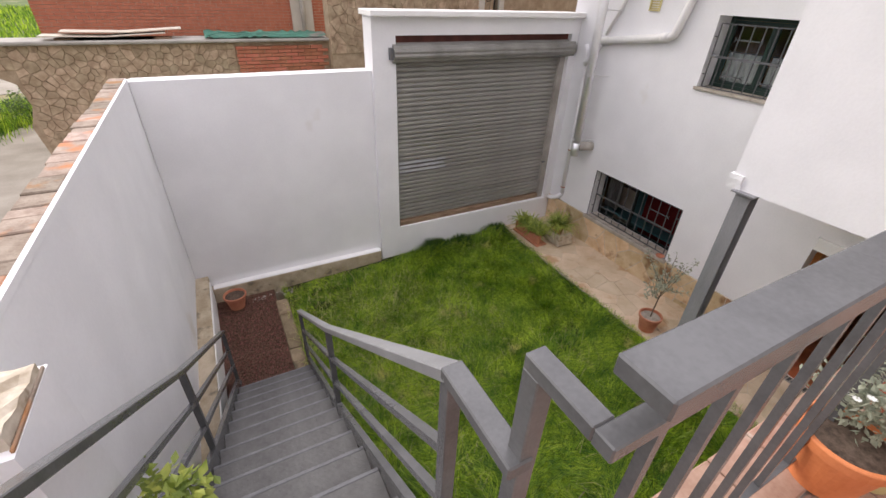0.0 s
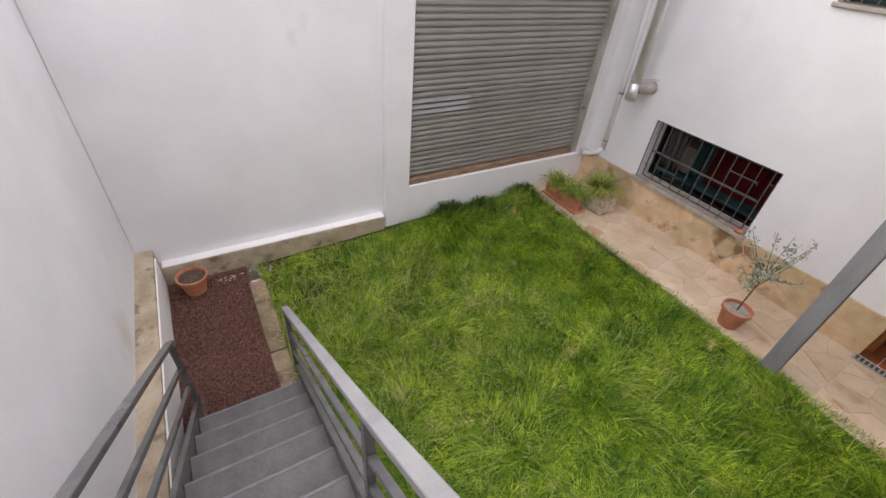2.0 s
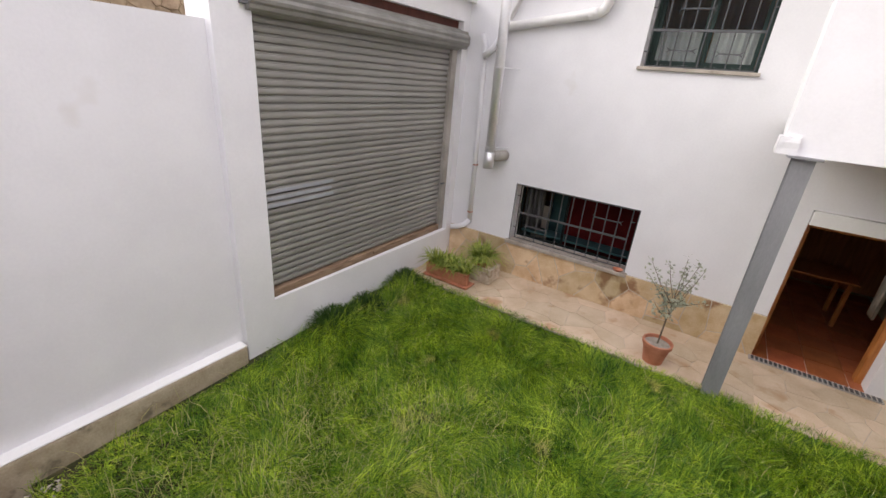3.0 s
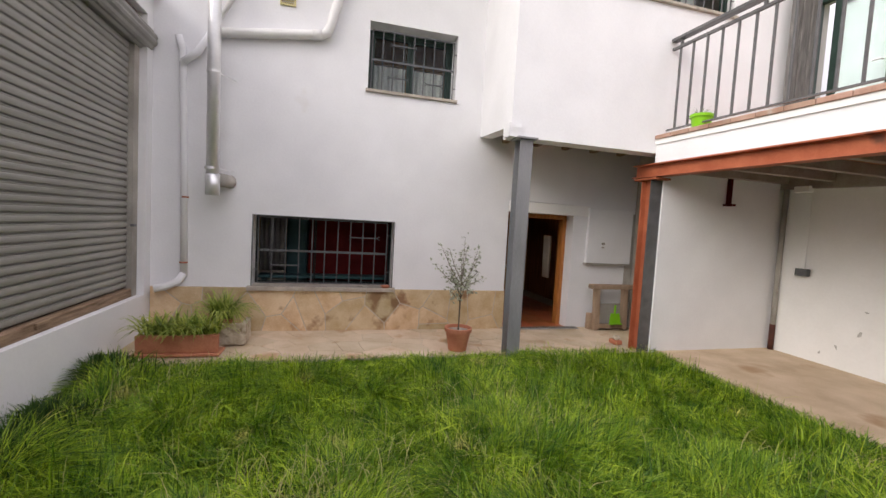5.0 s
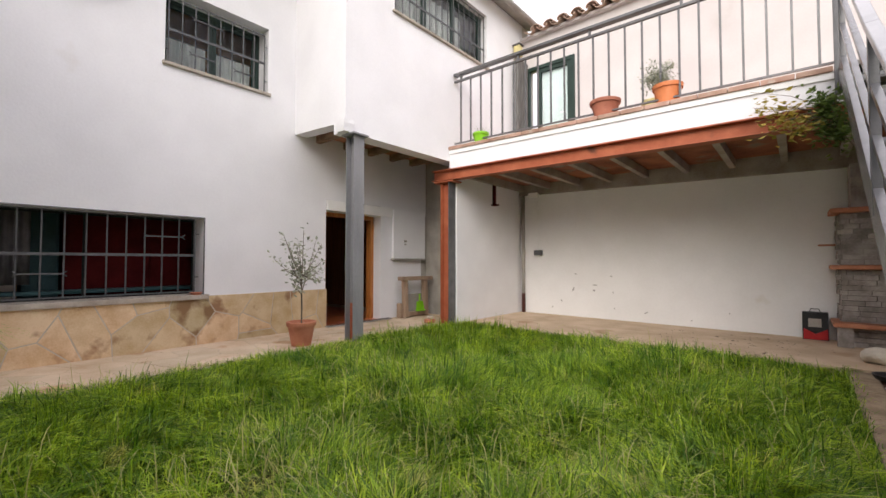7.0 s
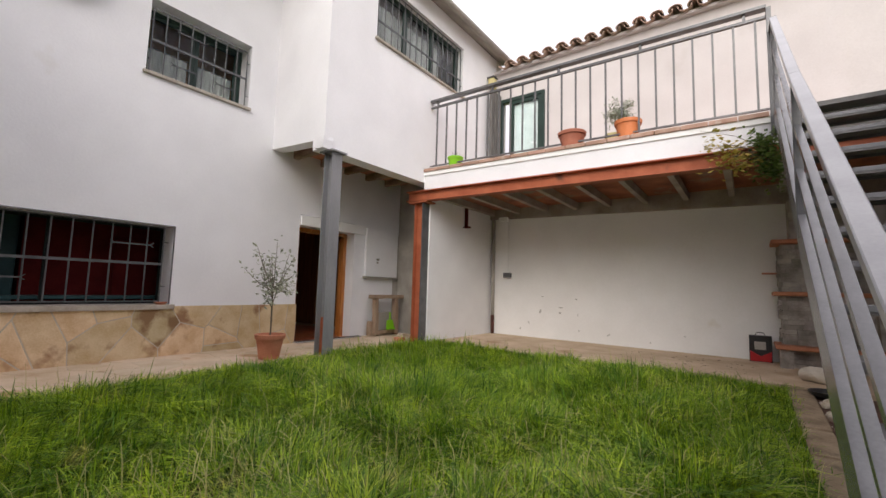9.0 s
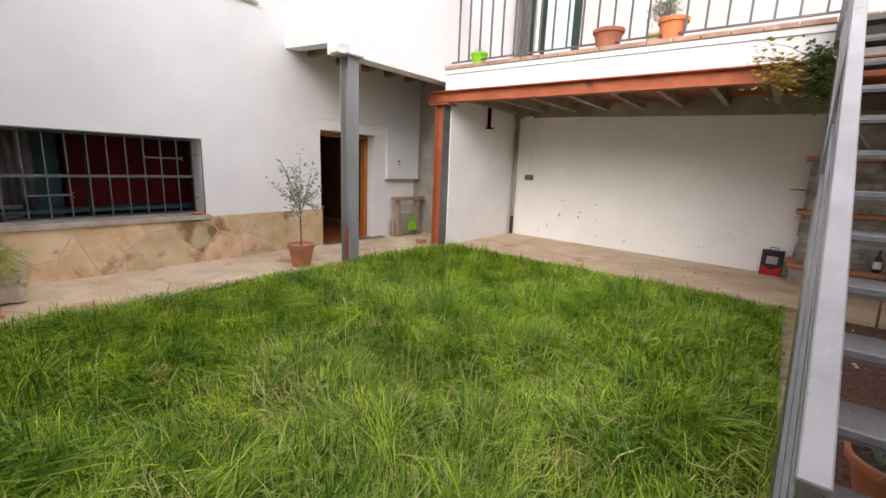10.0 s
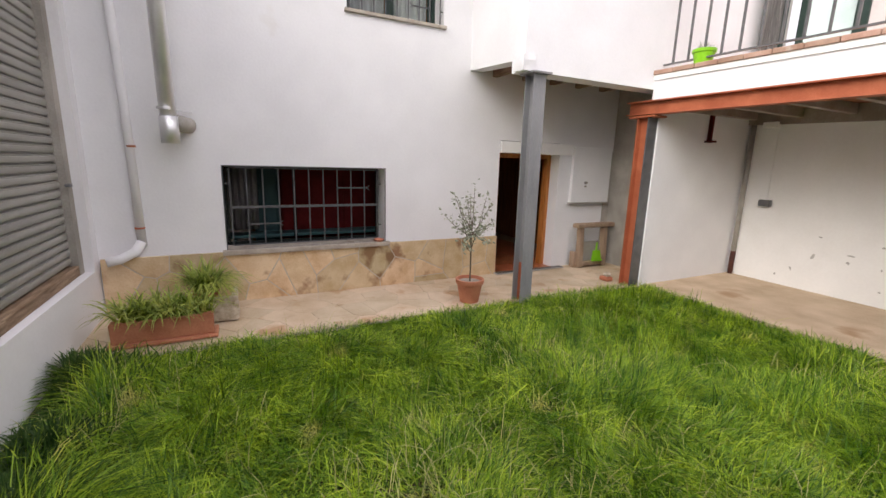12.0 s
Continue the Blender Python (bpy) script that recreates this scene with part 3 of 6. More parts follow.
for r in range(8):
    for c in range(7):
        x0 = 0.66 + c * 0.285 - (0.14 if r % 2 else 0)
        part("brick", box(B(), max(x0, 0.64), min(x0 + 0.27, 2.62), 8.575, 8.62, 2.78 + r * 0.075, 2.843 + r * 0.075), BRICK_RED, ruin)
part("capstone", bevelled(box(B(), -4.95, 2.7, 8.5, 9.25, 3.45, 3.52), 0.02), CEMENT, ruin, "grey cement capping")
tarp = thing("tarp", (1.2, 8.8, 3.52), "crumpled green tarp on the ruined wall", "tarp")
bm = B()
nx, ny = 26, 8
grid = [[bm.verts.new((0.1 + 2.5 * i / nx, 8.52 + 0.7 * j / ny, 3.535 + 0.1 * abs(noise.noise((i * 0.45, j * 0.5, 3))) + (0.05 if 0 < j < ny else 0)))
         for j in range(ny + 1)] for i in range(nx + 1)]
for i in range(nx):
    for j in range(ny):
        bm.faces.new((grid[i][j], grid[i + 1][j], grid[i + 1][j + 1], grid[i][j + 1]))
bmesh.ops.solidify(bm, geom=list(bm.faces), thickness=0.006)
part("sheet", bm, TARP, tarp, smooth=True)
for k, (xa, za, xb, zb) in enumerate(((-2.6, 3.6, -0.6, 3.63), (-2.3, 3.66, -0.3, 3.7))):
    sheet = thing("fibre_sheet", (xa, 8.8, 3.52), "pale bowed sheet lying on the ruined wall", "sheet", group="sheets on the ruin")
    bm = B()
    bar(bm, (xa, 8.75 + 0.12 * k, za), ((xa + xb) / 2, 8.8 + 0.12 * k, za - 0.02), 0.45, 0.015)
    bar(bm, ((xa + xb) / 2, 8.8 + 0.12 * k, za - 0.02), (xb, 8.85 + 0.12 * k, zb), 0.45, 0.015)
    part("panel", bm, CLOTH, sheet)
    part("batten", bar(B(), (xa + 0.2, 8.8, 3.535), (xb - 0.2, 8.8, 3.535), 0.3, 0.03), WOOD_OLD, sheet)
brick_house = setting("wall_brick_outbuilding", box(B(), -3.3, 3.6, 12.0, 12.4, 1.3, 6.0), MORTAR, "red brick wall of an outbuilding", "wall")
courses = B()
for r in range(40):
    for c in range(27):
        x0 = -3.3 + c * 0.26 - (0.13 if r % 2 else 0)
        box(courses, max(-3.3, x0), min(3.6, x0 + 0.248), 11.985, 12.0, 2.9 + r * 0.075, 2.965 + r * 0.075)
part("brick_courses", courses, BRICK_RED, brick_house)["kind"] = "stuff"
part("pilaster", box(B(), 2.5, 3.1, 11.9, 11.985, 1.3, 6.0), ROOM, brick_house, "pale rendered corner strip")
part("downpipe", tube(B(), [(2.8, 11.84, 1.4), (2.8, 11.84, 6.0)], 0.06, 12), CEMENT, brick_house, "grey downpipe", True)
stone_house = setting("wall_stone_house", holed(B(), (2.65, 13.0), (1.3, 7.0), [(6.7, 7.15, 3.9, 4.9)], lambda u, v, s: (u, 8.35 + 0.4 * s, v)), RUIN_BED,
                      "tall sandy stone house wall behind the shutter", "wall")
for poly in cells(2.65, 7.0, 3.2, 5.6, 21, 13, 0.016, rnd, 0.48):
    stone("stone", poly, lambda u, v, d: (u, 8.35 - d, v), 0.018, RUBBLE, stone_house, rnd)
part("window_surround", holed(B(), (6.55, 7.3), (3.75, 5.05), [(6.7, 7.15, 3.9, 4.9)], lambda u, v, s: (u, 8.28 + 0.08 * s, v)), ROOM, stone_house)
part("pane", box(B(), 6.7, 7.15, 8.5, 8.52, 3.9, 4.9), BLACK, stone_house)


def leafy(bm, n, centre, radius, size, r, flat=1.0):
    """Many small folded leaves scattered in a lumpy cloud."""
    lumps = [Vector((r.gauss(0, 0.5), r.gauss(0, 0.5), r.gauss(0, 0.45))) for _ in range(max(4, n // 40))]
    for _ in range(n):
        p = r.choice(lumps) + Vector((r.gauss(0, 0.28), r.gauss(0, 0.28), r.gauss(0, 0.26)))
        c = Vector(centre) + Vector((p.x * radius[0], p.y * radius[1], p.z * radius[2]))
        leaf(bm, c, size * r.uniform(0.6, 1.3), r, flat)


def leaf(bm, c, s, r, flat=1.0):
    d = Vector((r.uniform(-1, 1), r.uniform(-1, 1), r.uniform(-0.7, 0.7) * flat)).normalized()
    w = d.cross(Vector((r.uniform(-1, 1), r.uniform(-1, 1), 1))).normalized()
    n = d.cross(w)
    v = [bm.verts.new(q) for q in (c, c + d * s * 0.5 + w * s * 0.27 + n * s * 0.08, c + d * s, c + d * s * 0.5 - w * s * 0.27 + n * s * 0.08)]
    bm.faces.new((v[0], v[1], v[2]))
    bm.faces.new((v[0], v[2], v[3]))


def blades(n, place, height, width, r, name, material, lean=0.6, seed=1):
    """One mesh of many bent grass blades; place(g, n) gives each foot, its tallness and the way its clump falls."""
    g = np.random.default_rng(seed)
    foot, tall, way = place(g, n)
    yaw = way + g.normal(0, 0.5, n)
    drift = np.stack([np.cos(yaw), np.sin(yaw)], 1)
    h = g.uniform(height[0], height[1], n) * tall
    bend = np.clip(g.normal(0.62, 0.3, n), 0.08, 1.15) * lean
    side = np.stack([-drift[:, 1], drift[:, 0]], 1)
    twist = g.uniform(-0.5, 0.5, n)
    w = g.uniform(0.5, 1.3, n) * width
    vs = np.zeros((n, 7, 3))
    for k, (s, ww) in enumerate(((0.0, 1.0), (0.45, 0.9), (0.78, 0.6), (1.0, 0.0))):
        out = bend * h * s ** 1.6
        z = np.maximum(h * (s - 0.55 * bend * s ** 2.4), 0.01 * s)
        c = np.concatenate([foot[:, :2] + drift * out[:, None], (foot[:, 2] + z)[:, None]], 1)
        if k == 3:
            vs[:, 6] = c
            break
        off = np.concatenate([side * (w * ww / 2)[:, None], (twist * w * ww / 2)[:, None]], 1)
        vs[:, 2 * k], vs[:, 2 * k + 1] = c - off, c + off
    base = np.arange(n)[:, None] * 7
    tri = np.array([[0, 1, 3], [0, 3, 2], [2, 3, 5], [2, 5, 4], [4, 5, 6]])
    faces = (base[:, :, None] + tri[None]).reshape(-1, 3)
    me = bpy.data.meshes.new(name)
    me.vertices.add(n * 7)
    me.vertices.foreach_set("co", vs.reshape(-1))
    me.loops.add(len(faces) * 3)
    me.loops.foreach_set("vertex_index", faces.reshape(-1).astype(np.int32))
    me.polygons.add(len(faces))
    me.polygons.foreach_set("loop_start", np.arange(len(faces), dtype=np.int32) * 3)
    me.polygons.foreach_set("loop_total", np.full(len(faces), 3, dtype=np.int32))
    me.update(calc_edges=True)
    me.materials.append(material)
    return me


def lawn_place(g, n):
    clumps = 1900
    cx, cy = g.uniform(0.36, 5.2, clumps), g.uniform(-2.13, 4.46, clumps)
    swirl = 2.2 * np.sin(cx * 1.7 + 0.6) + 2.0 * np.cos(cy * 1.5 + cx * 0.6) + 1.3 * np.sin(cy * 3.1 - cx * 2.2)
    cway, ctall = swirl + g.normal(0, 0.8, clumps), g.uniform(0.4, 1.2, clumps)
    pick = g.integers(0, clumps, n)
    loose = g.random(n) < 0.25
    x = np.where(loose, g.uniform(0.36, 5.2, n), cx[pick] + g.normal(0, 0.07, n))
    y = np.where(loose, g.uniform(-2.13, 4.46, n), cy[pick] + g.normal(0, 0.07, n))
    x, y = np.clip(x, 0.36 + g.uniform(0, 0.03, n), 5.2 - g.uniform(0, 0.03, n)), np.clip(y, -2.13 + g.uniform(0, 0.03, n), 4.46)
    patch = np.sin(x * 2.3 + 1) * np.sin(y * 1.9) + 0.6 * np.sin(x * 5.1 - y * 3.7) + 0.4 * np.sin(y * 7.3 + x * 2.0)
    edge = np.clip(np.minimum(np.minimum(x - 0.3, 5.26 - x), np.minimum(y + 2.2, 4.6 - y)) / 0.4, 0.25, 1)
    far = np.where((y > 4.0) & (x > 2.5) & (x < 4.9), 1.5, 1.0)
    trodden = 1 - 0.55 * np.exp(-((x - 0.8) ** 2 + (y - 3.5) ** 2) / 0.5)
    tall = np.clip(0.85 + 0.22 * patch, 0.4, 1.15) * edge * far * trodden * np.where(loose, 0.7, ctall[pick])
    bare = 1 - 0.6 * np.exp(-((x - 0.5) ** 2 / 0.8 + (y - 4.3) ** 2 / 0.25))
    tall = tall * bare
    way = np.where(loose, g.uniform(0, 2 * np.pi, n), cway[pick])
    return np.stack([x, y, gz(x, y) - 0.022], 1), tall, way


lawn = new("lawn_grass", blades(250000, lawn_place, (0.13, 0.35), 0.0075, rnd, "lawn_grass", GRASS, 1.6, 3))
tagged(lawn, "long uncut green lawn grass with pale dry streaks", "grass", kind="stuff")


def straw_place(g, n):
    x, y = g.uniform(0.4, 5.15, n), g.uniform(-2.1, 4.4, n)
    m = np.sin(x * 1.9 + y * 1.3) + np.sin(x * 4.1 - y * 2.7 + 1.0) + g.normal(0, 0.6, n) > 0.3
    x, y = np.where(m, x, 1.6 + g.normal(0, 0.9, n)), np.where(m, y, 2.4 + g.normal(0, 0.9, n))
    x, y = np.clip(x, 0.4, 5.15), np.clip(y, -2.1, 4.4)
    return np.stack([x, y, gz(x, y) + 0.02], 1), np.ones(n), g.uniform(0, 2 * np.pi, n)


straw = new("dry_grass", blades(3800, straw_place, (0.14, 0.3), 0.005, rnd, "dry_grass", STRAW, 1.2, 13))
tagged(straw, "pale dry straw blades lying through the lawn", "grass", kind="stuff")


# lusher tufts at the shutter wall, with its shade in their colour
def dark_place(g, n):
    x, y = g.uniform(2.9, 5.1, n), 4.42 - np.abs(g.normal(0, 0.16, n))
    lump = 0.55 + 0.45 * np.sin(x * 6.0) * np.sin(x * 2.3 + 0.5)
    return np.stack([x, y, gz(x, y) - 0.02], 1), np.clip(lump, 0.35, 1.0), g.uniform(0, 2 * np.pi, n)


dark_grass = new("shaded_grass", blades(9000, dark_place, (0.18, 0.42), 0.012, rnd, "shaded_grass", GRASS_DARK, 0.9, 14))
tagged(dark_grass, "lush grass tufts along the shutter wall, shade put into their dark green", "grass", kind="stuff")


def edge_place(g, n):
    x, y = g.uniform(0.3, 5.3, n), g.uniform(-2.2, 4.5, n)
    which = g.integers(0, 3, n)
    x = np.where(which == 0, 5.2 + g.normal(0, 0.03, n), x)
    y = np.where(which == 1, -2.13 + g.normal(0, 0.04, n), y)
    x = np.where(which == 2, 0.38 + g.normal(0, 0.03, n), x)
    return np.stack([x, y, gz(x, y) - 0.01], 1), np.ones(n), g.uniform(0, 2 * np.pi, n)


edge_grass = new("lawn_edge_grass", blades(9000, edge_place, (0.04, 0.12), 0.005, rnd, "lawn_edge_grass", GRASS, 1.0, 5))
tagged(edge_grass, "short straggling grass over the lawn edge", "grass", kind="stuff")


def bank_place(g, n):
    t = g.uniform(0, 1, n)
    x = -9.5 + 5.2 * t + g.normal(0, 0.35, n)
    y = 5.2 + 7.0 * t + g.normal(0, 0.9, n)
    return np.stack([x, y, np.full(n, 1.45)], 1), np.ones(n), g.uniform(0, 2 * np.pi, n)


bank = new("bank_grass", blades(16000, bank_place, (0.15, 0.45), 0.016, rnd, "bank_grass", GRASS, 0.6, 8))
tagged(bank, "tall green grass on the roadside bank", "grass", kind="stuff")


def field_place(g, n):
    x, y = g.uniform(-40, -3, n), g.uniform(19, 60, n)
    return np.stack([x, y, np.full(n, 1.44)], 1), np.ones(n), g.uniform(0, 2 * np.pi, n)


field = new("field_grass", blades(30000, field_place, (0.25, 0.6), 0.06, rnd, "field_grass", GRASS, 0.6, 9))
tagged(field, "green field grass beyond the dirt track", "grass", kind="stuff")
weeds = B()
for k in range(44):
    cx, cy = -2.9 - rnd.uniform(0, 2.8), rnd.uniform(-2.4, 3.0)
    leafy(weeds, 520, (cx, cy, 1.62 + rnd.uniform(0, 0.25)), (0.5, 0.5, 0.3), 0.085, rnd)
for k in range(30):
    leafy(weeds, 200, (-9.2 + 0.17 * k + rnd.uniform(-0.4, 0.4), 5.2 + 0.23 * k, 1.75), (0.55, 0.5, 0.4), 0.09, rnd)
tagged(part("roadside_weeds", weeds, LEAF), "dense grey-green weeds growing outside the wall", "weeds", kind="stuff")

# ---- boundary wall coping ----
coping = thing("wall_coping", (-1.0, 0.0, 3.41), "worn brick and stone coping on the boundary wall", "coping")
y = -4.6
k = 0
while y < 4.7:
    ln = rnd.choice((0.14, 0.28, 0.30, 0.2))
    yc = y + ln / 2
    bm = box(B(), left_x(yc) - 0.21 + rnd.uniform(-0.012, 0.012), left_x(yc) - 0.028, y, y + ln - 0.012, 3.395, 3.45 + rnd.uniform(-0.006, 0.008))
    part("brick", bevelled(bm, 0.008), COPING, coping)
    y += ln
part("mortar_edge", prism(B(), [(left_x(-4.6) - 0.028, -4.6, 3.40), (left_x(4.7) - 0.028, 4.7, 3.40), (left_x(4.7), 4.7, 3.40), (left_x(-4.6), -4.6, 3.40)],
                          (0, 0, 0.052)), WHITE, coping, "white rendered edge")
pier = thing("wall_pier", (-0.86, -0.88, 0.0), "white wall pier topped with rough limestone", "pier")
part("shaft", box(B(), -0.98, -0.76, -1.09, -0.69, -0.4, 3.39), WHITE, pier)
bm = B()
for poly in [[(-1.03, -1.06), (-0.775, -1.05), (-0.77, -0.73), (-1.01, -0.72)]]:
    prism(bm, [(u, v, 3.39) for u, v in poly], (0, 0, 0.05))
bmesh.ops.subdivide_edges(bm, edges=list(bm.edges), cuts=7, use_grid_fill=True)
for v in bm.verts:
    if v.co.z > 3.40:
        v.co.z += 0.03 * noise.noise(v.co * 11) + 0.025 * noise.noise(v.co * 31)
part("capstone", bm, LIMESTONE, pier, "rough cream limestone block")
part("brick_rim", bevelled(box(B(), -0.772, -0.762, -1.07, -0.71, 3.39, 3.405), 0.003), COPING, pier, "thin red brick rim")

# ---- edging by the stairs ----
edging = thing("stone_edging", (0.29, 2.0, -0.05), "weathered sandy stone edging between gravel and lawn", "edging")
y = -2.12
while y < 4.1:
    ln = rnd.uniform(0.5, 0.9)
    part("stone", bevelled(falling(B(), 0.17, 0.365 + rnd.uniform(-0.01, 0.01), y, min(y + ln, 4.15) - 0.012, 0.035 + rnd.uniform(-0.008, 0.008), 1.0), 0.012), EDGE_STONE, edging)
    y += ln
bm = B()
for _ in range(9000):
    x, y2, s = rnd.uniform(-0.75, 0.17), rnd.uniform(1.0, 4.45), rnd.uniform(0.007, 0.021)
    c = Vector((x, y2, float(gz(x, y2)) + 0.002))
    o = [Vector((math.cos(a) * s * rnd.uniform(0.7, 1.2), math.sin(a) * s, 0)) for a in (0.3, 2.4, 4.4)]
    top = bm.verts.new(c + Vector((0, 0, s * 0.8)))
    v = [bm.verts.new(c + q) for q in o]
    for i in range(3):
        bm.faces.new((v[i], v[(i + 1) % 3], top))
tagged(part("gravel_stones", bm, GRAVEL), "loose dark red gravel with pale chips", "gravel", kind="stuff")
bm = B()
for _ in range(70):
    if rnd.random() < 0.6:
        c = Vector((rnd.uniform(-0.2, 0.5), 4.4 - abs(rnd.gauss(0, 0.08)), 0.0))
    else:
        c = Vector((rnd.uniform(-0.2, 0.16), rnd.uniform(-1.9, -0.9), 0.0))
    c.z = float(gz(c.x, c.y)) + 0.004
    s = rnd.uniform(0.008, 0.022)
    bmesh.ops.create_icosphere(bm, subdivisions=1, radius=s, matrix=Matrix.Translation(c) @ Matrix.Diagonal((1, rnd.uniform(0.6, 1), 0.6, 1)))
tagged(part("pale_pebbles", bm, PEBBLE), "pale loose pebbles on the gravel", "pebbles", kind="stuff")

# ---- stairs ----
RUN = 0.316


def nosing(k):
    return 0.32 - RUN * k, 1.318 + (0.243 if k > 0 else 0.2195) * k


def stair_x(side, yy):
    """The two sides draw apart slightly towards the top."""
    return 0.39 - 0.0065 * (2.546 - yy) if side > 0 else -0.58 - 0.022 * (2.51 - yy)


stairs = thing("outdoor_staircase", (0, 2.25, -0.28), "grey steel open-riser staircase with chequer-plate treads", "staircase")


def tread_mesh(x0, x1, depth):
    bm = B()
    box(bm, x0, x1, -depth, 0.0, -0.006, 0.0)
    box(bm, x0, x1, -0.008, -0.001, -0.045, -0.006)
    box(bm, x0, x1, -depth, 0.008 - depth, -0.03, -0.006)
    for i in range(int((x1 - x0) / 0.0327)):
        for j in range(int(depth / 0.034)):
            cx, cy = x0 + 0.02 + i * 0.0327, -0.022 - j * 0.033
            a = 0.7 if (i + j) % 2 else -0.7
            m = Matrix.Translation((cx, cy, 0.0)) @ Matrix.Rotation(a, 4, "Z")
            p = [m @ Vector(q) for q in ((-0.013, 0, 0), (0, -0.0035, 0), (0.013, 0, 0), (0, 0.0035, 0))]
            t = m @ Vector((0, 0, 0.0016))
            vv = [bm.verts.new(q) for q in p] + [bm.verts.new(t)]
            for q in range(4):
                bm.faces.new((vv[q], vv[(q + 1) % 4], vv[4]))
    return mesh_of(bm, "tread", TREAD)


for k in range(-6, 6):
    ny_, nz_ = nosing(k)
    step = piece("tread", tread_mesh(stair_x(-1, ny_) + 0.025, stair_x(1, ny_) - 0.025, 0.29), stairs, (0, ny_ - 2.25, nz_ + 0.28))
    part("nosing", bevelled(box(B(), stair_x(-1, ny_) + 0.025, stair_x(1, ny_) - 0.025, ny_ - 0.02, ny_ + 0.003, nz_ - 0.03, nz_ + 0.003), 0.003), NOSING, step, "raised step edge with its light put into a paler grey")
ny_, nz_ = nosing(6)
piece("landing", tread_mesh(stair_x(-1, ny_), stair_x(1, ny_), 0.42), stairs, (0, ny_ - 2.25, nz_ + 0.28))


def rail_z(yy, up):
    """Middle of the handrail: the upper flight is slightly steeper."""
    return up + (0.723 + (2.546 - yy) * 0.697 if yy > 0.278 else 2.303 + (0.278 - yy) * 0.76)


def flight_z(yy):
    return 1.318 + (0.32 - yy) * (0.695 if yy > 0.32 else 0.769)


for side in (-1, 1):
    xa, xm, xb = stair_x(side, 2.56), stair_x(side, 0.32), stair_x(side, -1.6)
    poly = [(xa - 0.02, 2.56, -0.28), (xa - 0.02, 2.56, -0.14), (xm - 0.02, 0.32, 1.40), (xb - 0.02, -1.6, flight_z(-1.6) + 0.06),
            (xb - 0.02, -1.6, flight_z(-1.6) - 0.17), (xm - 0.02, 0.32, 1.16), (stair_x(side, 2.4) - 0.02, 2.4, -0.28)]
    part("stringer", prism(B(), poly, (0.04, 0, 0)), STEEL_PAINT, stairs)
    part("landing_edge", box(B(), xb - 0.02, xb + 0.02, -1.92, -1.6, flight_z(-1.6) - 0.17, 2.83), STEEL_PAINT, stairs)
    part("foot_plate", box(B(), xa - 0.03, xa + 0.03, 2.42, 2.6, -0.285, -0.262), STEEL_PAINT, stairs)
    for yy in (2.53, 0.285, -1.64):
        sx = stair_x(side, yy)
        part("post", bevelled(bar(B(), (sx, yy, max(-0.28, flight_z(yy) - 0.08)), (sx, yy, rail_z(yy, -0.01)), 0.045, 0.045, (0, 1, 0)), 0.003), STEEL_PAINT, stairs)
    xs, xe = stair_x(side, 2.546), stair_x(side, -1.65)
    xm = stair_x(side, 0.278)
    # only the right handrail takes the grey with the sky's sheen in it
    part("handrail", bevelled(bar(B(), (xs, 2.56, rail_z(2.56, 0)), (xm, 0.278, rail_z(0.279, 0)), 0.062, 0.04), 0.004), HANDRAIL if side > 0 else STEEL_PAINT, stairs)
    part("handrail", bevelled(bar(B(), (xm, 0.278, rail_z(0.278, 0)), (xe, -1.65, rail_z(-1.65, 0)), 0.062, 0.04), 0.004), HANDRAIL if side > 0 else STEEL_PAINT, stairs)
    part("handrail_end", bevelled(bar(B(), (xe, -1.635, rail_z(-1.65, 0)), (xe, -1.93, rail_z(-1.65, 0)), 0.062, 0.04), 0.004), STEEL_PAINT, stairs)
    for drop in (-0.33, -0.61):
        part("mid_rail", bar(B(), (xs, 2.53, rail_z(2.53, drop)), (xm, 0.28, rail_z(0.28, drop)), 0.035, 0.035), STEEL_PAINT, stairs)
        part("mid_rail", bar(B(), (xm, 0.28, rail_z(0.278, drop)), (xe, -1.65, rail_z(-1.65, drop)), 0.035, 0.035), STEEL_PAINT, stairs)

# ---- terrace edge ----
beam = thing("terrace_beam", (2.2, -1.93, 2.40), "orange-primed steel beam carrying the terrace", "beam")
bm = B()
sloped(bm, -1.0, 5.5, -1.95, -1.94, 2.415, 2.565)
sloped(bm, -1.0, 5.5, -2.02, -1.87, 2.565, 2.58)
sloped(bm, -1.0, 5.5, -2.02, -1.87, 2.40, 2.415)
part("i_section", bm, PRIMER, beam)
edge = thing("terrace_coping", (2.2, -1.93, 2.90), "terracotta tile coping along the terrace edge", "coping")
for k in range(22):
    x0 = -0.98 + k * 0.279
    bm = sloped(B(), x0, x0 + 0.27, -2.16, -1.89, 2.90, 2.955)
    part("tile", bevelled(bm, 0.006), TILE, edge)
for i in range(20):
    for j in range(7):
        if i * 0.3 - 0.98 < 5.1:
            part("tile", sloped(B(), -0.98 + i * 0.3, -0.98 + i * 0.3 + 0.29, -2.17 - 0.3 * (j + 1) + 0.01, -2.17 - 0.3 * j, 2.93, 2.937), TILE, terrace_floor)
railing = thing("terrace_railing", (2.8, -1.97, 2.955), "grey steel terrace railing with thin upright bars", "railing")
top_rail = part("top_rail", bevelled(sloped(B(), 0.395, 5.14, -2.115, -2.02, 4.20, 4.24), 0.004), STEEL_PAINT, railing)
part("second_rail", bevelled(sloped(B(), 0.362, 5.14, -2.085, -2.045, 4.09, 4.125), 0.003), STEEL_PAINT, railing)
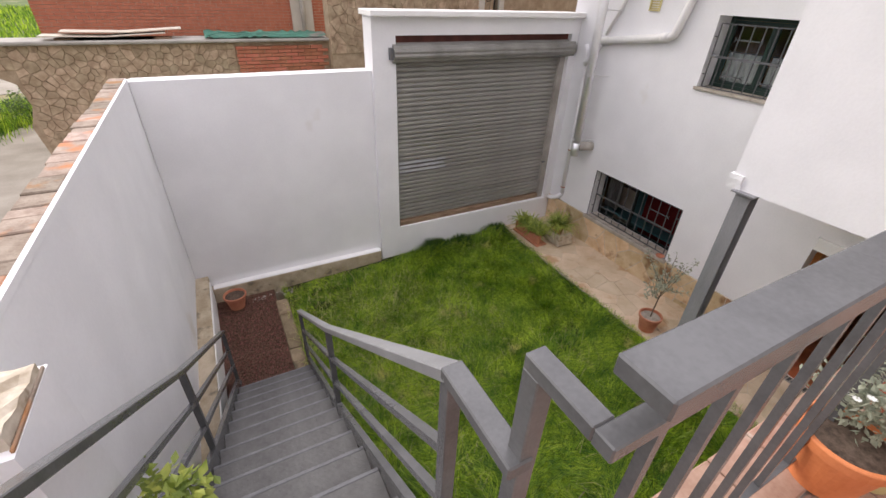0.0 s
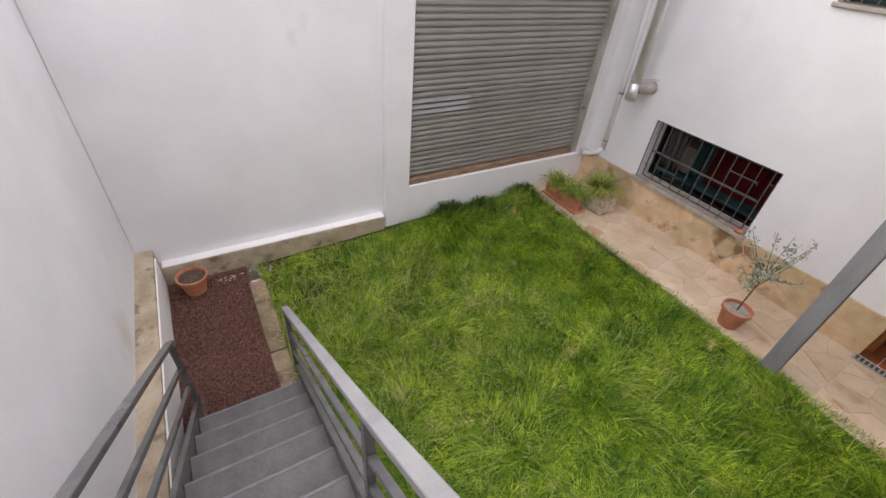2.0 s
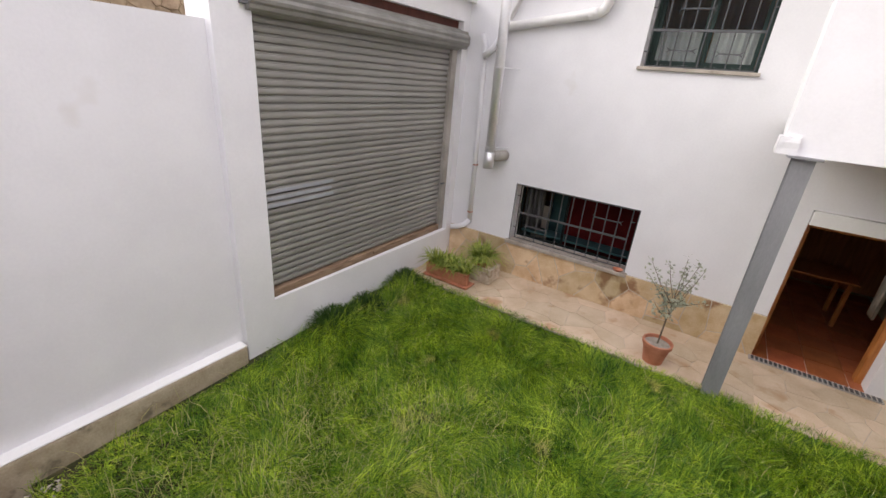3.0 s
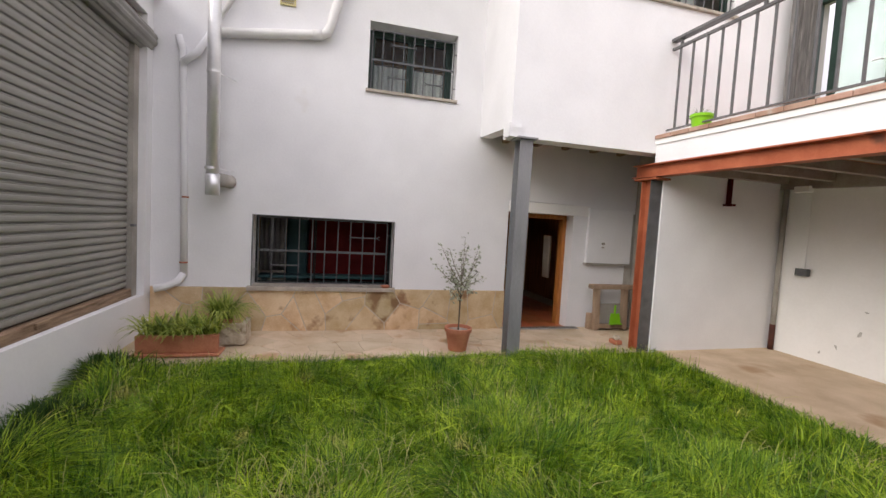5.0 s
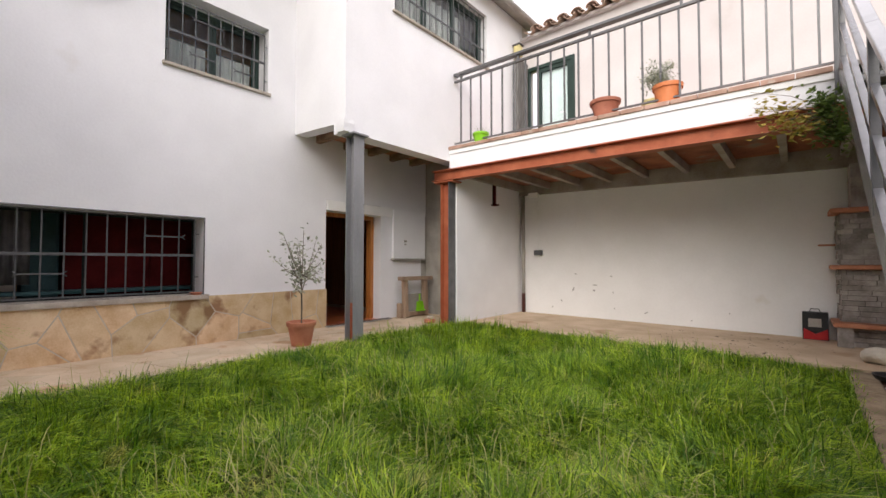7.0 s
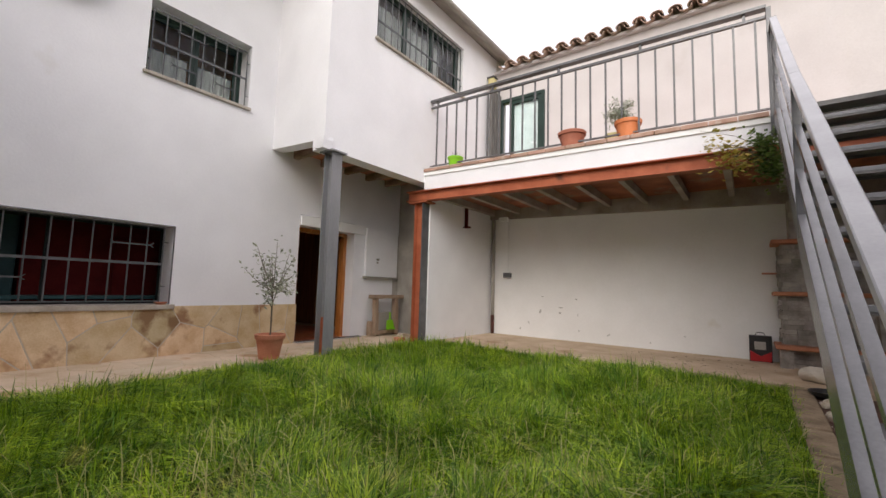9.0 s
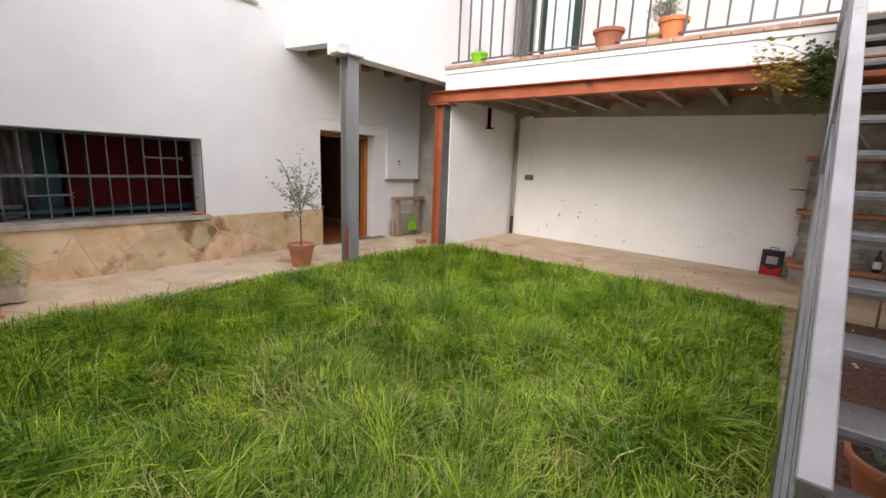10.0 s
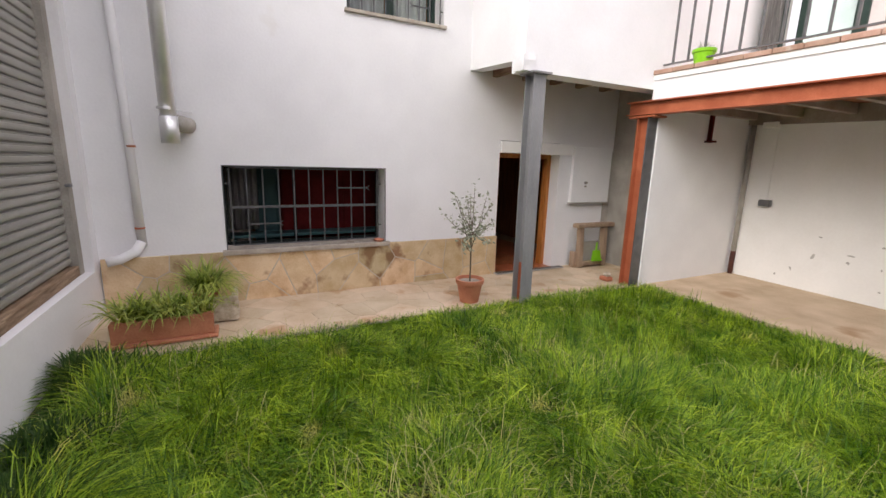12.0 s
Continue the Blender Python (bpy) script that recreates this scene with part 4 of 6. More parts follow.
part("return_rail", bevelled(sloped(B(), 0.362, 0.407, -2.045, -1.88, 4.09, 4.125), 0.003), STEEL_PAINT, railing)
part("newel", bevelled(box(B(), 0.362, 0.407, -1.925, -1.88, 2.6, 4.02), 0.003), STEEL_PAINT, railing)
part("bottom_rail", sloped(B(), 0.38, 5.14, -2.08, -2.05, 3.03, 3.05), STEEL_PAINT, railing)
BAL = mesh_of(box(B(), -0.011, 0.011, -0.011, 0.011, 0.0, 1.05), "baluster", STEEL_PAINT)
for k in range(23):
    x0 = 0.50 + k * 0.205
    piece("baluster", BAL, railing, (x0 - 2.8, -0.095, 3.045 + fall(x0) - 2.955))
for k in range(5):
    x0 = 0.6 + k * 1.1
    part("spacer", box(B(), x0 - 0.015, x0 + 0.015, -2.08, -2.05, 4.12 + fall(x0), 4.21 + fall(x0)), STEEL_PAINT, top_rail)

# joists and boards under the terrace
soffit = setting("ceiling_bay", sloped(B(), -1.0, 5.12, -4.2, -1.99, 2.60, 2.72), SOFFIT, "orange-brown boarded underside of the terrace", "ceiling")
for k in range(9):
    x0 = 0.22 + k * 0.6
    jo = thing("ceiling_joist", (x0, -3.0, 2.47), "grey-painted joist under the terrace", "joist", group="joists under the terrace")
    part("timber", bevelled(sloped(B(), x0 - 0.04, x0 + 0.04, back_y(x0) + 0.08, -2.02, 2.47, 2.60), 0.005), WOOD_JOIST, jo)
ledger = thing("wall_plate", (2.0, -3.95, 2.38), "grey-painted wall plate carrying the joists", "plate")
bm = prism(B(), [(-1.0, back_y(-1.0), 2.30 + fall(-1)), (5.1, back_y(5.1), 2.40), (5.1, back_y(5.1), 2.6), (-1.0, back_y(-1.0), 2.6 + fall(-1))], (0, 0.08, 0))
part("timber", bm, WOOD_JOIST, ledger)


def ibeam(bm, cx, cy, z0, z1, w=0.17, d=0.17, t=0.012):
    box(bm, cx - w / 2, cx - w / 2 + t, cy - d / 2, cy + d / 2, z0, z1)
    box(bm, cx + w / 2 - t, cx + w / 2, cy - d / 2, cy + d / 2, z0, z1)
    return bm


col = thing("porch_column", (5.20, 0.0, 0.0), "grey-painted steel column with rusty orange foot", "column")
part("flange", ibeam(B(), 5.20, 0.0, -0.1, 2.70), COLUMN_PAINT, col)
part("web", box(B(), 5.127, 5.273, -0.012, 0.012, 0.48, 2.70), COLUMN_PAINT, col)
part("web_foot", box(B(), 5.127, 5.273, -0.012, 0.012, -0.1, 0.48), PRIMER, col, "bare orange primer foot")
part("head_plate", box(B(), 5.07, 5.33, -0.13, 0.13, 2.70, 2.72), COLUMN_PAINT, col)
cap = thing("porch_corner_block", (5.2, 0.2, 2.70), "white plastered beam end over the column", "beam end")
bm = box(B(), 5.125, 5.3, 0.08, 0.24, 2.722, 2.88)
bmesh.ops.subdivide_edges(bm, edges=list(bm.edges), cuts=2, use_grid_fill=True)
for v in bm.verts:
    v.co += Vector((noise.noise(v.co * 9), noise.noise(v.co * 9 + Vector((4, 0, 0))), noise.noise(v.co * 9 + Vector((0, 7, 0))))) * 0.014
part("plaster", bm, WHITE, cap)
rcol = thing("terrace_column", (5.2, -1.97, 0.0), "steel column half grey paint and half orange primer", "column")
part("flange_grey", box(B(), 5.125, 5.14, -2.06, -1.88, -0.1, 2.36), STEEL_PAINT, rcol, "grey-painted flange")
part("flange_orange", box(B(), 5.295, 5.31, -2.06, -1.88, -0.1, 2.36), PRIMER, rcol)
part("web", box(B(), 5.14, 5.295, -1.98, -1.955, -0.1, 2.36), PRIMER, rcol)
part("head_plate", bevelled(box(B(), 5.02, 5.43, -2.1, -1.85, 2.36, 2.385), 0.004), PRIMER, rcol)

# ---- roller shutter ----
shutter = thing("roller_shutter", (4.5, 4.75, 0.5), "closed galvanised roller shutter with corrugated slats", "shutter")


def slat_mesh():
    bm = B()
    prof = [(0.018, 0.0), (0.018, 0.006), (-0.006, 0.009), (-0.012, 0.016), (-0.016, 0.034), (-0.016, 0.05), (-0.012, 0.062), (-0.016, 0.066), (-0.015, 0.071), (0.018, 0.0745), (0.018, 0.0808), (0.026, 0.0808), (0.026, 0.0)]
    a = [bm.verts.new((2.73 - 4.5, yy, zz)) for yy, zz in prof]
    b = [bm.verts.new((6.2 - 4.5, yy, zz)) for yy, zz in prof]
    bm.faces.new(a)
    bm.faces.new(b[::-1])
    for i in range(len(a)):
        j = (i + 1) % len(a)
        bm.faces.new((a[i], b[i], b[j], a[j]))
    return mesh_of(bm, "slat", SHUTTER, False)


SLAT = slat_mesh()
for k in range(37):
    piece("slat", SLAT, shutter, (0, -0.08, 0.11 + k * 0.081))
sill_bar = part("bottom_bar", bevelled(box(B(), 2.73, 6.2, 4.60, 4.70, 0.50, 0.60), 0.008), WOOD_OLD, shutter, "weathered wooden sill bar")
part("guide", box(B(), 6.2, 6.33, 4.60, 4.72, 0.5, 3.6), CEMENT, shutter)
part("guide", box(B(), 2.72, 2.75, 4.60, 4.72, 0.5, 3.45), SHUTTER_BOX, shutter)
bm = B()
seg = 30
rings = []
for xx in (2.66, 6.45):
    rings.append([bm.verts.new((xx, 4.60 + (0.155 - 0.014 * (q % 3 == 0)) * math.cos(2 * math.pi * q / seg), 3.67 + (0.155 - 0.014 * (q % 3 == 0)) * math.sin(2 * math.pi * q / seg)))
                  for q in range(seg)])
for q in range(seg):
    bm.faces.new((rings[0][q], rings[0][(q + 1) % seg], rings[1][(q + 1) % seg], rings[1][q]))
bm.faces.new(rings[0])
bm.faces.new(rings[1][::-1])
part("roll", bm, SHUTTER_BOX, shutter, "rolled slats on the drum")
part("axle", tube(B(), [(2.62, 4.60, 3.67), (2.78, 4.60, 3.67)], 0.035, 10), RAIL_DARK, shutter)
part("axle_bracket", box(B(), 2.60, 2.66, 4.5, 4.68, 3.58, 3.76), RAIL_DARK, shutter)
part("lintel_angle", box(B(), 2.72, 6.33, 4.62, 4.90, 3.80, 3.93), LINTEL_BROWN, shutter, "dark red steel lintel")
part("lock", bevelled(box(B(), 4.45, 4.62, 4.575, 4.60, 0.55, 0.60), 0.004), WOOD_OLD, sill_bar, "rusty lock plate")
part("handle", bevelled(box(B(), 6.16, 6.24, 4.57, 4.61, 1.36, 1.39), 0.004), RAIL_DARK, shutter)
# added black backing: stands in for the unlit space behind the slats
box_back = setting("wall_shutter_backing", box(B(), 2.6, 6.5, 4.98, 5.05, -0.3, 4.2), BLACK, "unseen black backing standing in for the dark behind the shutter", "wall")
for k in range(12, 15):
    z0 = 0.5 + 0.11 + k * 0.081
    part("faded_slat", bevelled(box(B(), 2.76, 3.74 - 0.03 * (k % 2), 4.643, 4.65, z0 + 0.016, z0 + 0.058), 0.002), SHUTTER_CLEAN, shutter, "paler scrubbed patch")


# ---- house: plinth, paving, windows, door ----
plinth = setting("plinth_house", box(B(), 6.465, 6.5, -0.43, 4.5, -0.05, 0.59), MORTAR, "stone-clad plinth along the house wall", "plinth")
for poly in cells(-0.43, 4.5, -0.02, 0.59, 12, 2, 0.013, rnd, 0.6):
    stone("stone", poly, lambda u, v, d: (6.465 - d, u, v), 0.004, PLINTH_STONE, plinth, rnd)
for poly in cells(5.21, 6.46, -0.45, 4.52, 4, 13, 0.005, rnd, 0.46):
    stone("flagstone", poly, lambda u, v, d: (u, v, -0.02 + d), 0.008, FLAG, floor_strip, rnd)
for poly in cells(5.12, 6.5, -2.8, -0.45, 5, 8, 0.006, rnd, 0.46):
    stone("flagstone", poly, lambda u, v, d: (u, v, -0.022 + d), 0.009, FLAG, floor_porch, rnd)
extra_floor = setting("floor_porch_front", box(B(), 5.12, 5.2, -2.15, -0.45, -0.33, -0.021), MORTAR, "mortar bed of the porch paving", "floor")
drain = thing("threshold_drain", (6.42, -1.05, 0.0), "narrow grey slotted drain in front of the door", "drain")
part("channel", box(B(), 6.35, 6.46, -1.75, -0.4, -0.01, 0.006), CEMENT, drain)
for k in range(26):
    part("slot_bar", box(B(), 6.36, 6.45, -1.73 + k * 0.051, -1.70 + k * 0.051, 0.006, 0.012), STEEL_PAINT, drain)


def scroll_bar(bm, x, ya, yb, z):
    """A flat bar with split, curled ends."""
    bar(bm, (x, ya, z), (x, yb, z), 0.014, 0.016)
    for yy, d in ((ya, -1), (yb, 1)):
        for up in (-1, 1):
            tube(bm, [(x, yy, z), (x, yy + d * 0.02, z + up * 0.014), (x, yy + d * 0.038, z + up * 0.03)], [0.007, 0.006, 0.004], 6)


def grille(name, x, y0, y1, z0, z1, n, scrolls, label, mids=(0.5,)):
    g = thing(name, (x, (y0 + y1) / 2, z0), label, "window grille")
    bm = B()
    for a, b in (((y0, z0), (y1, z0)), ((y0, z1), (y1, z1)), ((y0, z0), (y0, z1)), ((y1, z0), (y1, z1))):
        bar(bm, (x, a[0], a[1]), (x, b[0], b[1]), 0.014, 0.014, (1, 0, 0))
    part("frame", bm, IRON, g)
    for k in range(1, n):
        yy = y0 + (y1 - y0) * k / n
        part("upright", tube(B(), [(x, yy, z0), (x, yy, z1)], 0.0085, 7), IRON, g)
    for f in mids:
        part("crossbar", bar(B(), (x - 0.012, y0, z0 + f * (z1 - z0)), (x - 0.012, y1, z0 + f * (z1 - z0)), 0.012, 0.03), IRON, g)
    for ya, yb, zz in scrolls:
        bm = B()
        scroll_bar(bm, x - 0.016, ya, yb, zz)
        part("scroll", bm, IRON, g, "flat bar with curled split ends")
    for yy in (y0, y1):
        for zz in (z0 + 0.2 * (z1 - z0), z0 + 0.8 * (z1 - z0)):
            d = -1 if yy == y0 else 1
            part("lug", tube(B(), [(x, yy, zz), (x, yy + d * 0.05, zz)], 0.007, 6), IRON, g)
    return g


def casement(name, x, y0, y1, z0, z1, splits, material, label, glazed=True, t=0.05):
    w = thing(name, (x, (y0 + y1) / 2, z0), label, "window", kind="structure")
    part("frame", holed(B(), (y0, y1), (z0, z1), [(y0 + t, y1 - t, z0 + t, z1 - t)], lambda u, v, s: (x + 0.05 * s, u, v)), material, w)
    edges = [y0 + t, *splits, y1 - t]
    for a, b in zip(edges, edges[1:]):
        sash = part("sash", holed(B(), (a + 0.003, b - 0.003), (z0 + t + 0.003, z1 - t - 0.003), [(a + t, b - t, z0 + 2 * t, z1 - 2 * t)],
                                  lambda u, v, s: (x + 0.008 + 0.035 * s, u, v)), material, w)
        if not glazed:
            continue
        pane = part("pane", box(B(), x + 0.02, x + 0.026, a + 0.045, b - 0.045, z0 + t + 0.045, z1 - t - 0.045), GLASS, sash)
        pane.visible_shadow = False
    return w


# lower window
grille("window_grille", 6.56, 1.47, 3.24, 0.65, 1.56, 10, [(1.62, 1.98, 1.33), (2.72, 3.05, 0.90)],
       "grey wrought-iron grille over the basement window")
casement("window_1", 6.80, 1.375, 3.31, 0.61, 1.585, (2.5,), DARK_FRAME, "dark basement window recessed behind a grille", False, 0.018)
sill1 = setting("window_sill_1", bevelled(box(B(), 6.43, 6.79, 1.33, 3.36, 0.552, 0.612), 0.01, 2), SILL, "worn sandy stone window sill", "sill")
surround = setting("trim_window_iron", holed(B(), (1.37, 3.315), (0.612, 1.59), [(1.382, 3.303, 0.613, 1.578)], lambda u, v, s: (6.494 + 0.012 * s, u, v)), IRON,
                   "thin iron angle round the basement window opening", "trim")
dish = thing("saucer", (6.50, 1.50, 0.612), "small terracotta saucer on the window sill", "saucer")
part("dish", lathe(B(), [(0.05, 0.0), (0.07, 0.03), (0.075, 0.03), (0.055, 0.008), (0.02, 0.007)], (6.485, 1.47, 0.612), 18), TERRACOTTA, dish)
# upper window
grille("window_grille", 6.54, 0.60, 1.81, 3.47, 4.30, 8, [(1.2, 1.52, 4.12), (1.3, 1.55, 3.66), (0.8, 1.0, 3.64)],
       "grey wrought-iron grille over the upper window", (0.5,))
casement("window_2", 6.79, 0.56, 1.855, 3.455, 4.40, (1.21,), GREEN_FRAME, "upper window with dark green frame and white curtains")
sill2 = setting("window_sill_2", bevelled(box(B(), 6.46, 6.79, 0.53, 1.885, 3.415, 3.457), 0.006), SILL, "thin stone window sill", "sill")
for ya, yb in ((0.66, 1.15), (1.27, 1.76)):
    cur = thing("curtain", (6.88, (ya + yb) / 2, 3.5), "short white pleated cafe curtain behind the pane", "curtain", group="cafe curtains")
    bm = B()
    cols = []
    for k in range(29):
        yy = ya + (yb - ya) * k / 28
        dx = 0.012 * math.sin(k * 1.3)
        cols.append([bm.verts.new((6.88 + dx, yy, z)) for z in (3.5, 3.93)])
    for a, b in zip(cols, cols[1:]):
        bm.faces.new((a[0], b[0], b[1], a[1]))
    bmesh.ops.solidify(bm, geom=list(bm.faces), thickness=0.003)
    part("cloth", bm, PVC, cur)
    part("rod", tube(B(), [(6.88, ya - 0.02, 3.94), (6.88, yb + 0.02, 3.94)], 0.006, 6), IRON, cur)
# window over the porch
grille("window_grille", 5.19, -3.0, -0.71, 4.76, 5.69, 15, [], "grey wrought-iron grille over the wide upper window", (0.3,))
casement("window_3", 5.29, -3.05, -0.66, 4.72, 5.72, (-2.2, -1.45), GREEN_FRAME, "wide upper window with dark frame and pale curtains")
sill3 = setting("window_sill_3", bevelled(box(B(), 5.11, 5.29, -3.09, -0.62, 4.68, 4.722), 0.006), SILL, "thin stone window sill", "sill")
cur = thing("curtain", (5.45, -1.8, 4.75), "long pale pleated curtain behind the wide window", "curtain")
bm = B()
cols = []
for k in range(60):
    yy = -2.6 + 1.9 * k / 59
    cols.append([bm.verts.new((5.45 + 0.014 * math.sin(k * 1.4), yy, z)) for z in (4.75, 5.55)])
for a, b in zip(cols, cols[1:]):
    bm.faces.new((a[0], b[0], b[1], a[1]))
bmesh.ops.solidify(bm, geom=list(bm.faces), thickness=0.003)
part("cloth", bm, PVC, cur)

# rooms behind the openings
room_floor = setting("floor_room", box(B(), 6.5, 10.6, -2.8, 4.6, -0.2, -0.03), MORTAR, "tiled floor bed of the basement room", "floor")
for i in range(9):
    for j in range(8):
        part("tile", box(B(), 6.52 + i * 0.42, 6.52 + i * 0.42 + 0.41, -2.3 + j * 0.42, -2.3 + j * 0.42 + 0.41, -0.03, -0.012), TILE_IN, room_floor)
setting("wall_room_back", box(B(), 10.5, 10.7, -2.9, 4.7, -0.2, 7.0), WARM_ROOM, "plain back wall of the rooms", "wall")
setting("wall_room_side_1", box(B(), 6.85, 10.5, 4.55, 4.72, -0.2, 7.0), WARM_ROOM, "plain side wall of the rooms", "wall")
setting("wall_room_side_2", box(B(), 6.85, 10.5, -3.0, -2.8, -0.2, 7.0), WARM_ROOM, "plain side wall of the rooms", "wall")
setting("ceiling_room", box(B(), 6.85, 10.5, -2.8, 4.55, 2.45, 2.6), WARM_ROOM, "plain ceiling of the basement room", "ceiling")
setting("ceiling_house", box(B(), 5.4, 10.7, -4.4, 4.72, 6.45, 6.6), ROOM, "upper ceiling of the house", "ceiling")
setting("ceiling_block_floor", box(B(), 5.4, 6.85, -4.4, 0.0, 3.11, 3.2), ROOM, "floor of the upper block room", "floor")
setting("wall_block_back", box(B(), 5.15, 6.85, -4.65, -4.4, -0.2, 6.45), ROOM, "end wall of the upper block", "wall")
setting("wall_house_rear", box(B(), 6.5, 6.85, -4.4, -2.8, -0.2, 6.45), ROOM, "inner wall of the upper block", "wall")

lintel = setting("door_lintel", bevelled(box(B(), 6.47, 6.80, -1.87, -0.44, 1.86, 2.03), 0.012, 2), WHITE_OLD, "white rendered lintel over the door", "lintel")
door_frame = thing("door_1", (6.74, -1.02, 0.0), "open varnished wooden doorway into the dark basement", "door", kind="structure")
for ya, yb in ((-1.6, -1.53), (-0.50, -0.43)):
    part("jamb", bevelled(box(B(), 6.70, 6.83, ya, yb, -0.02, 1.86), 0.006), WOOD_DOOR, door_frame)
part("head", bevelled(box(B(), 6.70, 6.83, -1.53, -0.50, 1.79, 1.86), 0.006), WOOD_DOOR, door_frame)
dl = part("door_leaf", bevelled(box(B(), 6.87, 6.92, -2.52, -1.60, 0.0, 1.80), 0.004), WOOD_DOOR, door_frame)
for z0, z1 in ((0.15, 0.8), (0.95, 1.65)):
    part("panel", bevelled(box(B(), 6.92, 6.932, -2.42, -1.70, z0, z1), 0.01), WOOD_DOOR, dl)
part("door_handle", tube(B(), [(6.92, -2.45, 0.98), (6.97, -2.45, 0.98), (6.98, -2.35, 0.98)], 0.009, 8), STAINLESS, dl)
towel = thing("hanging_cloth", (7.0, -1.45, 0.7), "pale cloth hanging beside the open door", "cloth")
bm = B()
rows_ = []
for k in range(12):
    a = k / 11
    rows_.append([bm.verts.new((6.95 + 0.24 * a + 0.01 * math.sin(k * 2), -1.48 + 0.025 * math.sin(k * 1.7 + z), z)) for z in (0.75, 1.0, 1.25, 1.5)])
for a, b in zip(rows_, rows_[1:]):
    for q in range(3):
        bm.faces.new((a[q], b[q], b[q + 1], a[q + 1]))
bmesh.ops.solidify(bm, geom=list(bm.faces), thickness=0.008)
part("cloth", bm, CLOTH, towel, smooth=True)
table = thing("table", (8.7, -0.9, 0.0), "dark wooden table inside the basement room", "table")
part("tabletop", bevelled(box(B(), 8.3, 9.1, -1.6, -0.3, 0.72, 0.76), 0.006), WOOD_DOOR, table)
for xx in (8.36, 9.0):
    for yy in (-1.54, -0.4):
        part("leg", bevelled(box(B(), xx, xx + 0.06, yy, yy + 0.06, -0.012, 0.72), 0.004), WOOD_DOOR, table)
post = thing("timber_post", (8.0, -0.35, 0.0), "pale rough timber post inside the room", "post")
part("shaft", tube(B(), [(8.0, -0.35, -0.012), (8.0, -0.34, 0.9), (8.0, -0.35, 2.45)], [0.09, 0.085, 0.08], 10), WOOD_OLD, post)
ward = thing("cupboard", (7.55, 1.75, 0.0), "dark red painted cupboard inside the basement window", "cupboard")
part("carcass", bevelled(box(B(), 7.32, 7.8, 0.9, 2.62, -0.012, 1.9), 0.005), CURTAIN_RED, ward)
for ya, yb in ((0.92, 1.75), (1.77, 2.60)):
    part("cupboard_door", bevelled(box(B(), 7.30, 7.32, ya, yb, 0.02, 1.88), 0.004), CURTAIN_RED, ward)
shelf = thing("teal_cabinet", (8.3, 3.0, 0.0), "teal painted cabinet inside the basement room", "cabinet")
part("body", bevelled(box(B(), 7.4, 7.85, 2.64, 2.95, -0.012, 1.9), 0.006), TEAL, shelf)
part("cabinet_door", bevelled(box(B(), 7.385, 7.4, 2.66, 2.93, 0.05, 1.85), 0.004), TEAL, shelf)
bench = thing("bench", (7.1, 2.1, 0.0), "teal painted bench under the basement window", "bench")
part("seat", bevelled(box(B(), 6.95, 7.25, 1.2, 3.3, 0.66, 0.70), 0.005), TEAL, bench)
for yy in (1.25, 3.2):
    part("leg", bevelled(box(B(), 6.98, 7.22, yy, yy + 0.05, -0.012, 0.66), 0.004), TEAL, bench)
crate = thing("crate", (7.7, 3.2, 0.0), "pale wooden crate inside the basement room", "crate")
part("body", bevelled(box(B(), 7.5, 7.9, 3.0, 3.4, -0.012, 1.05), 0.006), CLOTH, crate)
drape = thing("curtain", (6.92, 3.0, 0.75), "pale grey curtain drawn to one side of the basement window", "curtain")
bm = B()
cols = []
for k in range(26):
    yy = 2.93 + 0.34 * k / 25
    cols.append([bm.verts.new((6.92 + 0.02 * math.sin(k * 1.2), yy, z)) for z in (0.78, 1.2, 1.58)])
for a, b in zip(cols, cols[1:]):
    for q in range(2):
        bm.faces.new((a[q], b[q], b[q + 1], a[q + 1]))
bmesh.ops.solidify(bm, geom=list(bm.faces), thickness=0.003)
part("cloth", bm, DIM_CLOTH, drape, smooth=True)
part("rod", tube(B(), [(6.92, 1.3, 1.585), (6.92, 3.35, 1.585)], 0.007, 6), IRON, drape)
for yy in (1.33, 3.34):
    part("rod_bracket", tube(B(), [(6.84, yy, 1.60), (6.92, yy, 1.585)], 0.008, 6), IRON, drape)

# porch wall pieces
meter = thing("meter_cover", (6.46, -2.3, 1.08), "white-painted cupboard cover on the porch wall", "cupboard")
part("cover", bevelled(box(B(), 6.44, 6.5, -2.72, -1.86, 1.09, 2.0), 0.006), WHITE, meter)
part("ledge", box(B(), 6.41, 6.5, -2.72, -1.84, 1.065, 1.09), CEMENT, meter, "grey ledge under the cover")
knob = thing("tap_stub", (6.42, -2.15, 1.42), "small grey pipe stub on the porch wall", "pipe")
part("stub", tube(B(), [(6.45, -2.15, 1.42), (6.40, -2.15, 1.42)], 0.022, 10), CEMENT, knob)
part("stub", tube(B(), [(6.45, -2.15, 1.36), (6.41, -2.15, 1.36)], 0.015, 10), CEMENT, knob)
patch = setting("trim_cement_patch", box(B(), 6.488, 6.5, -2.8, -2.66, 0.0, 1.95), CEMENT, "bare grey cement patch on the porch wall", "patch")
stand = thing("wooden_stand", (6.3, -2.3, 0.0), "weathered wooden stand leaning against the wall", "stand")
part("top_beam", bevelled(box(B(), 6.22, 6.36, -2.72, -1.88, 0.68, 0.75), 0.01), PALE_WOOD, stand)
for ya in (-2.06, -2.60):
    bm = prism(B(), [(6.23, ya, 0.0), (6.23, ya + 0.09, 0.0), (6.25, ya + 0.1, 0.68), (6.25, ya + 0.01, 0.68)], (0.09, 0, 0))
    part("leg", bevelled(bm, 0.006), PALE_WOOD, stand)
